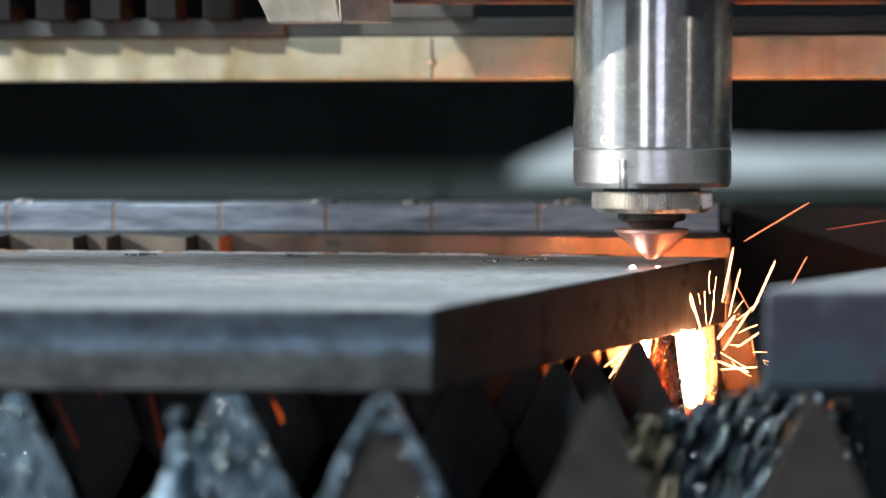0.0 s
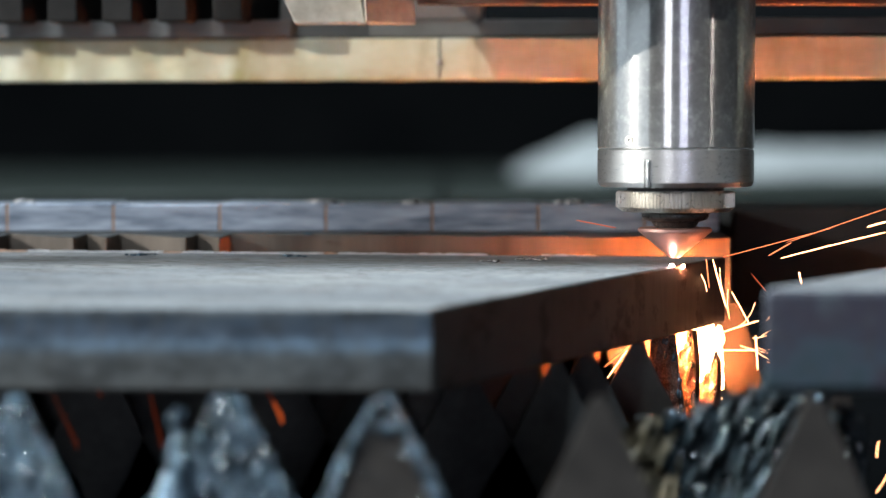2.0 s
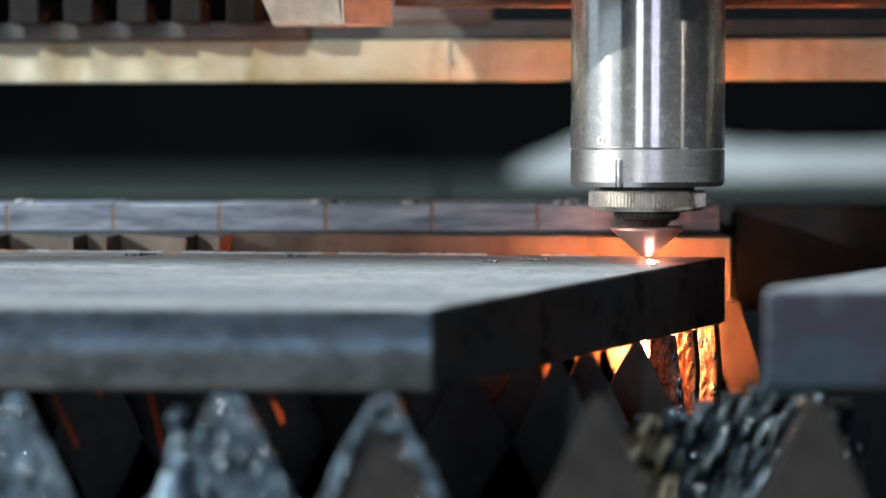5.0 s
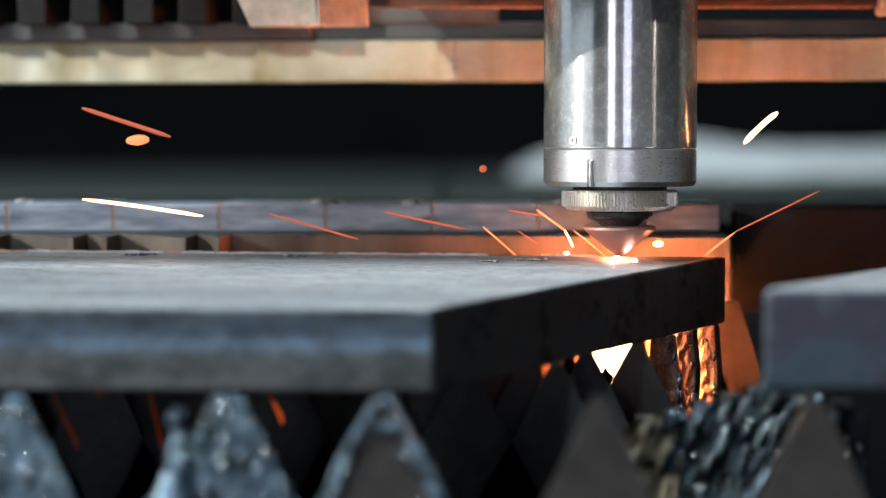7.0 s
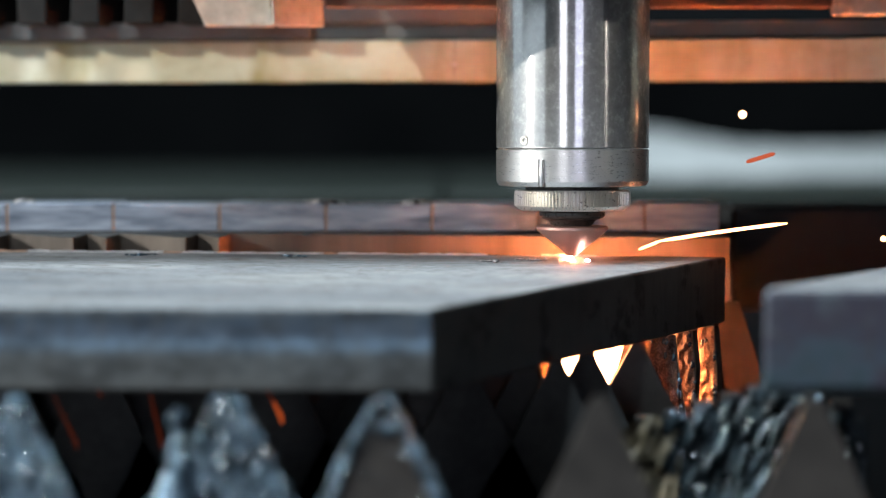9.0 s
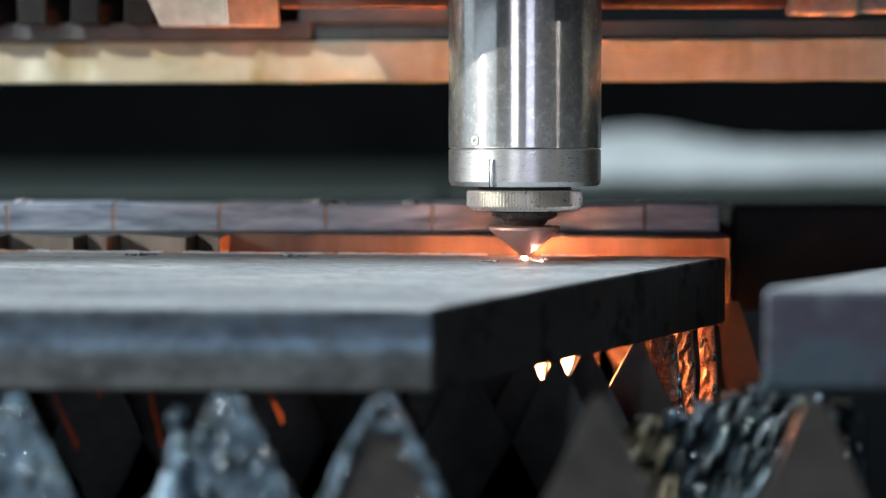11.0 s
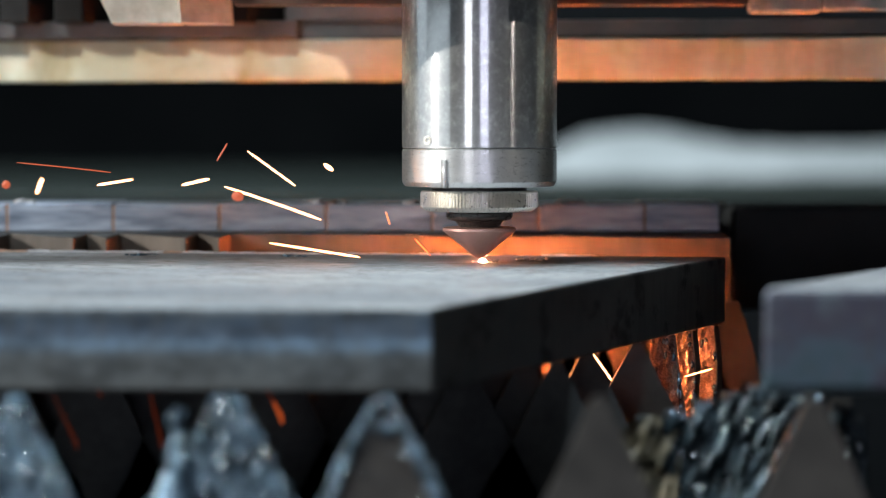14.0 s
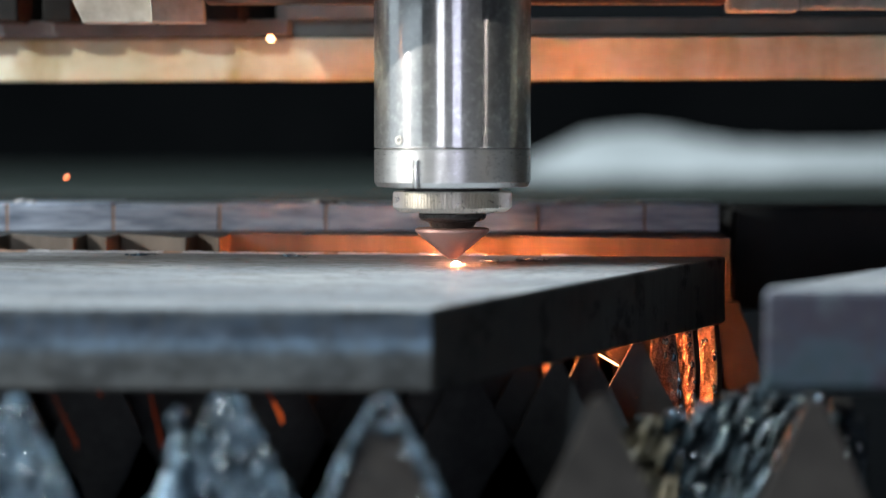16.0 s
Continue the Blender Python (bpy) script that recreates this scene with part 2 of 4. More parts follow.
def hall():
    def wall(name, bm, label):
        tagged(link_mesh(name, bm, NEARBLACK), label, "wall", kind="structure")

    fl = link_mesh("floor", box(-5, 5, -3.2, 6.2, -1.0, -0.9), NEARBLACK)
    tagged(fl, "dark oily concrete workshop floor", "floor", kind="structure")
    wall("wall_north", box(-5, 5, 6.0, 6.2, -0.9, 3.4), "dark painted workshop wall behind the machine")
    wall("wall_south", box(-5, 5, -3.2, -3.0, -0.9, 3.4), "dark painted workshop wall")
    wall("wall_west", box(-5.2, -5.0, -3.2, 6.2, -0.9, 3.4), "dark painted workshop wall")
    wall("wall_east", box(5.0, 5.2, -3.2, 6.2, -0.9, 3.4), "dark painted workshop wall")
    ce = link_mesh("ceiling", box(-5, 5, -3.2, 6.2, 3.4, 3.5), NEARBLACK)
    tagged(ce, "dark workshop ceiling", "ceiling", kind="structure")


hall()

# ---- cutting table ----


def tip(x, y):
    """Height of the tipped plate's top."""
    return -0.0009 + 0.0425 * (y - 0.775) - 0.0045 * (x - 0.1145)


def rear_tip(x, y):
    """The rear plate rises away from the eye."""
    return 0.075 * (y - 0.80)


def plates():
    p = link_mesh("steel_plate", prism([(-0.42, 0.605), (-0.0034, 0.605), (0.1145, 0.775), (-0.42, 0.796)], -0.0266, 0, 0.0008, tip), PLATE)
    for ob in (p,):
        ob.data.materials.append(CUTFACE)
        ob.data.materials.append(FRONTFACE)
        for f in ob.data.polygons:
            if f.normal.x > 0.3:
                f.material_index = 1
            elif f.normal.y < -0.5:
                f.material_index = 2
    edge = lambda x: 0.775 - (x - 0.1145) * 0.0393
    rng = random.Random(88)
    # pale pieces stand in for bright highlights along the rear edge
    for x0, x1, rusty in ((-0.30, -0.197, 0), (-0.196, -0.1706, 1), (-0.170, -0.1143, 0), (-0.1140, -0.1065, 1), (-0.1062, -0.0486, 0), (-0.0484, -0.0430, 1), (-0.0426, 0.018, 0), (0.040, 0.062, 0)):
        bm = bmesh.new()
        x = x0
        while x < x1 - 0.0005:
            w = min(rng.uniform(0.002, 0.007), x1 - x)
            y = edge(x + w / 2)
            box(x, x + w, y - rng.uniform(0.0016, 0.0030), y + 0.0004, -0.0010 + tip(x, y), tip(x, y) + rng.uniform(0.0002, 0.0007), 0.0001, bm)
            x += w
        part("edge_strip", bm, RUST if rusty else BURRHIGHLIGHT, p, "rusty burr" if rusty else "pale burr coloured as a highlight on the cut edge")
    # fixed strands that emit their own orange, hung under the plate
    for x, z, dx, dz, r, hot in ((-0.0612, -0.0370, 0.0032, -0.0058, 0.0005, STRANDDIM), (-0.0580, -0.0428, 0.0031, -0.0064, 0.0008, STRANDBRIGHT), (-0.1330, -0.0400, 0.0080, -0.0178, 0.0006, STRANDDIM),
                                 (-0.1000, -0.0395, 0.0040, -0.0178, 0.0007, STRANDDIM), (-0.1188, -0.0373, 0.0024, -0.0040, 0.0005, STRANDDIM)):
        bm = bmesh.new()
        # from the plate's underside down to the thickened end
        top = -0.0266 + tip(x, 0.65)
        n = 9
        for k in range(n):
            f = k / (n - 1)
            lump(bm, x + dx * f, 0.65, z + dz * f, r * (0.5 + 0.5 * f), k + x * 900, (1, 1, 1.0 + 1400 * abs(dz) / n), 1)
        part("glow_strand", bm, hot, p, "thin strand with an orange glow", True)
        bm = bmesh.new()
        for k in range(6):
            f = k / 5
            lump(bm, x - dx * 0.3 * (1 - f), 0.65, top + (z - top) * f, 0.0004, k + x * 500, (1, 1, 4.0), 1)
        part("dark_thread", bm, CUTFACE, p, "dark thread that hangs the strand", True)
    tagged(p, "thick grey mill-scale steel plate being cut, resting tipped on slats", "steel plate")
    q = link_mesh("steel_plate", prism([(0.098, 0.590), (0.42, 0.590), (0.42, 0.78), (0.186, 0.74)], -0.0328, 0.0, 0.0026), PLATE)
    q.data.materials.append(BLUED)
    for f in q.data.polygons:
        if f.normal.y < -0.5 or f.normal.x < -0.5:
            f.material_index = 1
    tagged(q, "thick blue-grey steel offcut plate resting on slats", "steel plate")
    # made-up notches stand in for slanted shadows on this face
    notched = [(-0.5, 0.7985)]
    for x in (-0.1545, -0.1075, -0.2015, -0.2485):
        notched += [(x, 0.80), (x + 0.003, 0.815), (x + 0.017, 0.815), (x + 0.014, 0.80)]
    notched = sorted(notched) + [(0.120, 0.80), (0.120, 0.90), (-0.5, 0.90)]
    r = link_mesh("steel_plate", prism(notched, -0.0211, 0.0056, 0.0, rear_tip), TANPLATE)
    # the dark top colour stands in for shadow under the bar
    r.data.materials.append(SHADEDSTEEL)
    for f in r.data.polygons:
        if f.normal.z > 0.9:
            f.material_index = 1
    tagged(r, "thick steel plate with a rust-brown flame-cut edge", "steel plate")


plates()


def flat_bar():
    root = new("flat_bar")
    tagged(root, "weathered steel flat bar in short welded lengths on a plate", "steel bar")
    k = 0.9425
    y0, z0, z1 = 0.820, 0.0074, 0.0195
    for i in range(8):
        x1 = k * (0.1258 if i == 0 else 0.0915 - (i - 1) * 0.0482)
        x0 = k * (0.0915 - i * 0.0482)
        top = z1 - 0.0005 * (i % 2)
        part("bar_length", box(x0 + 0.0004, x1 - 0.0004, y0, y0 + 0.040, z0, top, 0.0006), BARSTEEL, root)
        part("weld_seam", box(x0 - 0.0003, x0 + 0.0003, y0 - 0.0001, y0 + 0.039, z0 + 0.0001, top - 0.0003), RUST, root, "rusty weld seam")
        rng = random.Random(60 + i)
        bm = bmesh.new()
        for n in range(9):
            lump(bm, x0 + 0.003 + 0.0048 * n + rng.uniform(-0.002, 0.002), y0 + 0.0012 + rng.uniform(0, 0.002), top - 0.0001, rng.uniform(0.0002, 0.0006), n + i * 7.0, (3.0, 1, 0.6))
        part("burr", bm, BURRHIGHLIGHT if i % 3 else BARSTEEL, root, "torn pale burr", True)
        bm = bmesh.new()
        for n in range(7):
            lump(bm, x0 + 0.002 + 0.006 * n + rng.uniform(-0.002, 0.002), y0 + 0.0005, z0 + 0.0003, rng.uniform(0.0002, 0.0005), n + i * 3.0, (2.2, 1, 0.8))
        part("lower_burr", bm, BARSTEEL, root, "beaded burr along the lower edge", True)


flat_bar()


def slat(y, teeth, seed, slope=0.52, turn=0.0):
    """An upright toothed strip. teeth: (x, height of the tip, half width of the tip, amount of slag)."""
    rng = random.Random(seed)
    root = new("support_slat")
    root.location = (0, y, 0)
    tagged(root, "toothed steel support slat crusted with slag, standing under the plates", "support slat", "support slats")
    w = 0.0016
    low = -0.135
    bar = box(-0.34, 0.34, -w, w, -0.20, low)
    # middle rows take the darker copy for the shade under the plate
    metal = (SLATSTEEL if y < 0.61 or y > 0.715 else SHADEDSTEEL)
    part("web", bar, metal, root)
    for x, h, half, crust in teeth:
        bm = bmesh.new()
        k = half + (h - low) * slope
        left, right = [], []
        steps = 7
        for n in range(steps + 1):
            f = n / steps
            z = low + (h - low) * f
            e = k + (half - k) * f
            wob = 0.0 if n in (0, steps) else 0.0011
            left.append((x - e + rng.uniform(-wob, wob), z))
            right.append((x + e + rng.uniform(-wob, wob), z))
        ring = left + right[::-1]
        near = [bm.verts.new((a, -w, c)) for a, c in ring]
        far = [bm.verts.new((a, w, c)) for a, c in ring]
        for n in range(steps):
            m = len(ring) - 1 - n
            bm.faces.new((near[n], near[m], near[m - 1], near[n + 1]))
            bm.faces.new((far[n + 1], far[m - 1], far[m], far[n]))
        for n in range(len(ring)):
            m = (n + 1) % len(ring)
            bm.faces.new((near[n], near[m], far[m], far[n]))
        part("tooth", bm, metal, root)
        if turn:
            curtain(root, lambda u, v: (x + (2 * u - 1) * half * (1 + 0.8 * v), h - 0.0002 - v * 0.058), 22, 50, x * 700, 0.0018, "rusty run of slag", 1.0, RUSTSLAG)
        if crust:
            slag(root, rng, x, h, half, slope, crust)
            if y < 0.61 and crust > 1.0:
                curtain(root, tooth_place(x, h, half, slope), 44, 44, x * 900, 0.0016, "bubbled blue-grey slag sheet")
            if y < 0.65 and -0.2 < x < 0.15:
                beads(root, rng, x, h, half, slope, int(4 + 32 * crust) if y < 0.61 else 4)
        if turn:
            # the tooth is turned about its own axis to catch the jet's light
            twist = Matrix.Translation((x, 0, 0)) @ Matrix.Rotation(radians(turn), 4, "Z") @ Matrix.Translation((-x, 0, 0))
            for child in root.children:
                if child.name.split(".")[0] in ("tooth", "slag_crust", "slag_sheet", "droplet"):
                    child.data.transform(twist)


def slag(root, rng, x, h, half, slope, crust):
    """Beads and runs of slag frozen on a tooth."""
    bm = bmesh.new()
    for n in range(int(230 * crust)):
        s = rng.random() * 0.036
        span = half + s * slope
        rim = s > 0.010 and (crust < 1.0 or rng.random() < 0.4)
        e = rng.choice((-1, 1)) * rng.uniform(0.82, 1.06) if rim else rng.uniform(-1, 1)
        r = rng.uniform(0.0004, 0.0011) * (1.5 if rng.random() < 0.12 else 1.0)
        lump(bm, x + e * span, rng.uniform(-0.0028, -0.0012), h - s - 0.0010, r, rng.random() * 50, (1, 0.9, rng.uniform(1.0, 3.2)))
    tagged(part("slag_crust", bm, SLAG, root, "glassy blue-black slag beads", True), kind="stuff")


def curtain(root, place, n, m, seed, rough, label, fine=1.0, surface=None):
    """A frozen sheet of slag: place(u, v) gives x, z for u, v in 0..1; ridges run downwards."""
    bm = bmesh.new()
    rows = []
    for j in range(m + 1):
        row = []
        for i in range(n + 1):
            x, z = place(i / n, j / m)
            p = Vector(((x - 0.35 * z) * 330 + seed, z * (120 if fine == 1.0 else 75), seed * 3.1))
            q = Vector((x * 900, z * 520 + seed, 1.7))
            bulge = abs(noise.noise(p)) * 1.1 + fine * (0.55 * abs(noise.noise(q)) + 0.25 * noise.noise(q * 2.3))
            edge = min(1.0, 6 * min(i / n, 1 - i / n) + 0.05)
            row.append(bm.verts.new((x, -0.0018 - rough * max(0.0, bulge) * edge, z + 0.0012 * noise.noise(q * 0.8))))
        rows.append(row)
    for a, b in zip(rows, rows[1:]):
        for i in range(n):
            bm.faces.new((a[i], a[i + 1], b[i + 1], b[i]))
    part("slag_sheet", bm, surface or SLAG, root, label, True)


def tooth_place(x, h, half, slope):
    return lambda u, v: (x + (2 * u - 1) * (half + v * 0.036 * slope) * 1.0, h + 0.0004 - v * 0.036)


def mass_place(u, v):
    x = 0.068 + 0.074 * u
    top = -0.0475 + 0.0115 * math.exp(-((x - 0.108) / 0.020) ** 2) + 0.0030 * noise.noise(Vector((x * 420, 4.0, 0))) + 0.0016 * noise.noise(Vector((x * 1100, 9.0, 0)))
    return x, top - 0.062 * v


def beads(root, rng, x, h, half, slope, count):
    """Round, mirror-bright droplets on a tooth, each a part."""
    for n in range(count):
        s = rng.random() * 0.050
        span = half + s * slope
        bm = bmesh.new()
        r = rng.uniform(0.0003, 0.0008) * (1.7 if n % 6 == 0 else 1.0)
        bmesh.ops.create_icosphere(bm, subdivisions=2, radius=r, matrix=pose(x + rng.uniform(-1, 1) * span, -0.0030 - r * 0.4, h - s - 0.001))
        part("droplet", bm, DROPLET, root, "bright frozen droplet", True)


def slats():
    def under(y, xs, half=0.0016, crust=0.0):
        return [(x, (tip(x, y) - 0.0272 if x < -0.003 + (y - 0.605) * 0.694 else -0.036), half, crust) for x in xs]

    def run(x, pitch, lo=-0.30, hi=0.32):
        a = x - pitch * math.floor((x - lo) / pitch)
        return [a + i * pitch for i in range(int((hi - a) / pitch) + 1)]

    k = 0.575 / 0.600

    def near(teeth):
        return [(x * k, 0.0432 + (h - 0.0432) * k, half * k, crust) for x, h, half, crust in teeth]

    slat(0.575, near([(-0.258, -0.0350, 0.0020, 0.5), (-0.195, -0.0350, 0.0020, 0.8), (-0.1340, -0.0348, 0.0022, 1.5), (-0.0676, -0.0346, 0.0040, 1.6),
                 (-0.0190, -0.0347, 0.0034, 0.9), (0.0490, -0.0352, 0.0020, 0.0), (0.1165, -0.0362, 0.0026, 0.0), (0.182, -0.036, 0.0016, 0.0)]), 1, 0.475)
    column = new("slag_column")
    column.location = (-0.0832 * k, 0.573, 0.0432 * (1 - k))
    tagged(column, "grey column of slag frozen upright against a slat", "slag")
    bm = bmesh.new()
    rng = random.Random(31)
    for i in range(26):
        f = i / 25
        lump(bm, rng.uniform(-0.001, 0.001) - 0.003 * f * f, rng.uniform(-0.001, 0.001), -0.0405 - 0.030 * f, 0.0016 + 0.0045 * f * f + rng.uniform(0, 0.0008), i * 1.7, (1, 0.7, 1.2), 2)
    part("slag_body", bm, SLAG, column, "", True)
    bm = bmesh.new()
    lump(bm, 0, -0.0005, -0.0392, 0.0027, 5, (1, 0.9, 1.0), 2)
    part("slag_knob", bm, SLAG, column, "", True)
    slat(0.642, [(0.068, -0.047, 0.0030, 0.25), (0.078, -0.045, 0.0030, 0.25), (0.088, -0.042, 0.0030, 0.25), (0.097, -0.039, 0.0030, 0.25), (0.106, -0.0365, 0.0030, 0.25), (0.115, -0.038, 0.0030, 0.25),
                                                            (0.124, -0.039, 0.0030, 0.25), (0.134, -0.041, 0.0030, 0.25), (0.2, -0.036, 0.002, 0.4)], 2, 0.16)
    mass = new("slag_mass")
    mass.location = (0, 0.6385, 0)
    tagged(mass, "glassy blue-black mass of frozen slag fused to a slat", "slag")
    curtain(mass, mass_place, 150, 60, 3.3, 0.0075, "glassy ridged slag", 0.3, DARKSLAG)
    curtain(mass, lambda u, v: (0.0585 + 0.022 * u, -0.0462 - 0.006 * (2 * u - 1) ** 2 - 0.05 * v), 40, 40, 8.1, 0.0060, "dull ochre slag", 0.5, OCHRESLAG)
    backing = bmesh.new()
    box(0.064, 0.138, -0.0005, 0.0012, -0.11, -0.050, 0, backing)
    part("slag_backing", backing, DARKSLAG, mass)
    rng = random.Random(77)
    for n in range(34):
        x = rng.uniform(0.078, 0.139)
        bm = bmesh.new()
        r = rng.uniform(0.0003, 0.0008)
        bmesh.ops.create_icosphere(bm, subdivisions=2, radius=r, matrix=Matrix.Translation((x, -0.0072, rng.uniform(-0.072, mass_place((x - 0.068) / 0.074, 0)[1] - 0.002))) @ Matrix.Rotation(radians(rng.uniform(5, 35)), 4, "Y") @ Matrix.Diagonal((0.8, 0.8, rng.uniform(1.2, 3.0), 1)))
        part("droplet", bm, DROPLET, mass, "bright frozen droplet", True)
    slat(0.678, under(0.678, run(0.0403, 0.0325, -0.30, 0.042)), 3)
    slat(0.689, under(0.689, run(0.0300, 0.0325, -0.30, 0.034)), 14)
    slat(0.700, under(0.700, run(0.0527, 0.0325, -0.30, 0.056)), 4)
    slat(0.722, under(0.722, run(0.0735, 0.065, -0.30, 0.08)), 5)
    slat(0.742, under(0.742, [0.0855], 0.0046, 0.10), 6, 0.12, -12)
    slat(0.757, under(0.757, [0.0962], 0.0042, 0.08), 7, 0.06, -40)
    slat(0.772, under(0.770, [0.1072], 0.0038, 0.08), 8, 0.06, -42)
    slat(0.803, [(0.030 + 0.0152 * i, -0.0215, 0.003, 0.0) for i in range(7)], 12, 0.30)
    for y, x, seed in ((0.815, 0.1205, 9), (0.850, 0.141, 10), (0.885, 0.13, 11)):
        slat(y, [(a, -0.0214 + rear_tip(a, y) if a < 0.122 else -0.026, 0.0025, 0.0) for a in run(x, 0.085, -0.30, 0.125 if y < 0.84 else 0.05)], seed, 0.40)


slats()


def table_frame():
    root = new("cutting_table")
    tagged(root, "dark steel frame of the slatted cutting table", "cutting table")
    part("tray", box(-0.6, 0.6, 0.50, 1.2, -0.26, -0.20), NEARBLACK, root)
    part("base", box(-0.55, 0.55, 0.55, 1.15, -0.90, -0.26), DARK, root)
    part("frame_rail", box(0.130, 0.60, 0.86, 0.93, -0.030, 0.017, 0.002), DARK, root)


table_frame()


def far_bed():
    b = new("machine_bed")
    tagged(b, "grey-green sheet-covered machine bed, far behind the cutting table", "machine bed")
    # near-black body stands in for the shade beyond the slats
    part("bed_body", box(-2.2, 2.2, 1.24, 2.58, -0.9, 0.006, 0.01), NEARBLACK, b)
    for i in range(4):
        part("cover_sheet", box(-2.2 + 1.1 * i + 0.002, -1.1 + 1.1 * i - 0.002, 1.22, 2.60, 0.0062, 0.0138 + 0.0003 * (i % 2), 0.002), SHEET, b, "grey-green cover sheet")
    film = new("film_roll")
    tagged(film, "slack roll of white plastic film lying on the bed", "plastic film")

    def fold(x0, x1, nx, ny, lift):
        bm = bmesh.new()
        rows = []
        for j in range(ny + 1):
            row = []
            for i in range(nx + 1):
                x = x0 + i * (x1 - x0) / nx
                f = j / ny
                hump = 0.029 + 0.0196 * math.exp(-((x - 0.2015) / 0.086) ** 2)
                hump *= min(1.0, ((x - 0.071) / 0.075) ** 0.6 + 0.02)
                crease = 0.0016 * noise.noise(Vector((x * 45, f * 5, lift * 900)))
                z = 0.0142 + lift + hump * math.sin(math.pi * f) ** 0.6 + 0.002 * noise.noise(Vector((x * 20, f * 3, 0))) + crease
                row.append(bm.verts.new((x, 1.90 + 0.18 * f, z)))
            rows.append(row)
        for a, c in zip(rows, rows[1:]):
            for i in range(nx):
                bm.faces.new((a[i], a[i + 1], c[i + 1], c[i]))
        part("film_fold", bm, FILM, film, "", True)

    fold(0.071, 0.34, 48, 14, 0.0)
    fold(0.325, 0.98, 80, 14, 0.0012)


far_bed()

# ---- gantry ----


def gantry():
    root = new("gantry")
    tagged(root, "cream-painted machine gantry with a dark toothed rack", "gantry")
    part("ledge", box(-0.75, 0.75, 0.0, 0.008, 0.0722, 0.0905, 0.001), CREAM, root, "cream painted ledge with oil stains")
    # near-black web paints the ledge's underside as unlit
    part("ledge_web", box(-0.75, 0.75, 0.0082, 0.07, 0.0740, 0.0903), NEARBLACK, root)
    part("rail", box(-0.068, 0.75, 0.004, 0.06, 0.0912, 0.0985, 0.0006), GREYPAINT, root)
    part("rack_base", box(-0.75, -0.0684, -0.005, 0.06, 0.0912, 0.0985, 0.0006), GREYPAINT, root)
    # near-black so the gaps between rack teeth look deep in shade
    part("upper_beam", box(-0.75, 0.75, 0.062, 0.14, 0.0985, 0.26, 0.002), NEARBLACK, root)
    part("cover", box(-0.075, 0.013, 0.003, 0.02, 0.0985, 0.15, 0.0006), GREYPAINT, root)
    for i in range(20):
        x = -0.093 - i * 0.0240
        part("rack_tooth", box(x - 0.0065, x + 0.0065, -0.0215, 0.062, 0.0970, 0.14, 0.0008), RACK, root)
    part("ledge_joint", box(-0.0051, -0.0049, -0.0004, 0.0, 0.0725, 0.0902), DARK, root)
    bolt = lathe([(0.0014, -0.001), (0.0014, 0.0006), (0.0009, 0.0010)], 20)
    bmesh.ops.transform(bolt, matrix=pose(-0.0050, 0.0, 0.0800, 90), verts=bolt.verts[:])
    part("ledge_bolt", bolt, KNURL, root, "", True)
    return root


GANTRY = gantry()


def carriage():
    root = new("carriage")
    tagged(root, "white-painted carriage that holds the cutting head on the gantry", "carriage")
    # the unseen upper flare is added to slant the block's shadow edge
    block = prism([(-0.1505, 0.0938), (-0.1210, 0.0938), (-0.1262, 0.1138), (-0.1262, 0.17), (-0.2150, 0.17), (-0.1556, 0.1078)], -0.056, -0.048, 0.0010)
    bmesh.ops.transform(block, matrix=Matrix.Rotation(radians(90), 4, "X"), verts=block.verts[:])
    part("left_block", block, WHITEPAINT, root, "scuffed white painted block")
    # the inner face turns towards the head
    inner = box(-0.1208, -0.1010, 0.049, 0.058, 0.0940, 0.17, 0.0006)
    for v in inner.verts:
        v.co.x -= 0.26 * min(0.02, v.co.z - 0.0940)
        if v.co.x < -0.108 and v.co.y < 0.053:
            v.co.y -= 0.012
    part("inner_block", inner, WHITEPAINT, root)
    # hidden stretch behind the barrel is added to keep lamp light off the ledge
    for x0, x1 in ((-0.1004, -0.0004), (0.0004, 0.1116)):
        part("bracket", box(x0, x1, 0.048, 0.058, 0.1018, 0.17, 0.001), BROWN, root, "brown painted bracket")
    part("right_block", box(0.1120, 0.1413, 0.046, 0.056, 0.0984, 0.17, 0.0015), WHITEPAINT, root)
    part("right_step", box(0.1416, 0.2000, 0.048, 0.056, 0.0995, 0.17, 0.0015), WHITEPAINT, root)
    part("top_plate", box(-0.2000, 0.2000, -0.0468, 0.056, 0.1705, 0.20, 0.002), DARK, root)
    # unseen panel added to throw shadow on the barrel and the ledge
    shadow_panel = box(-0.3300, 0.2000, -0.050, -0.047, 0.1003, 0.24, 0.0005)
    part("shadow_panel", shadow_panel, DARK, root)
    return root


CARRIAGE = carriage()


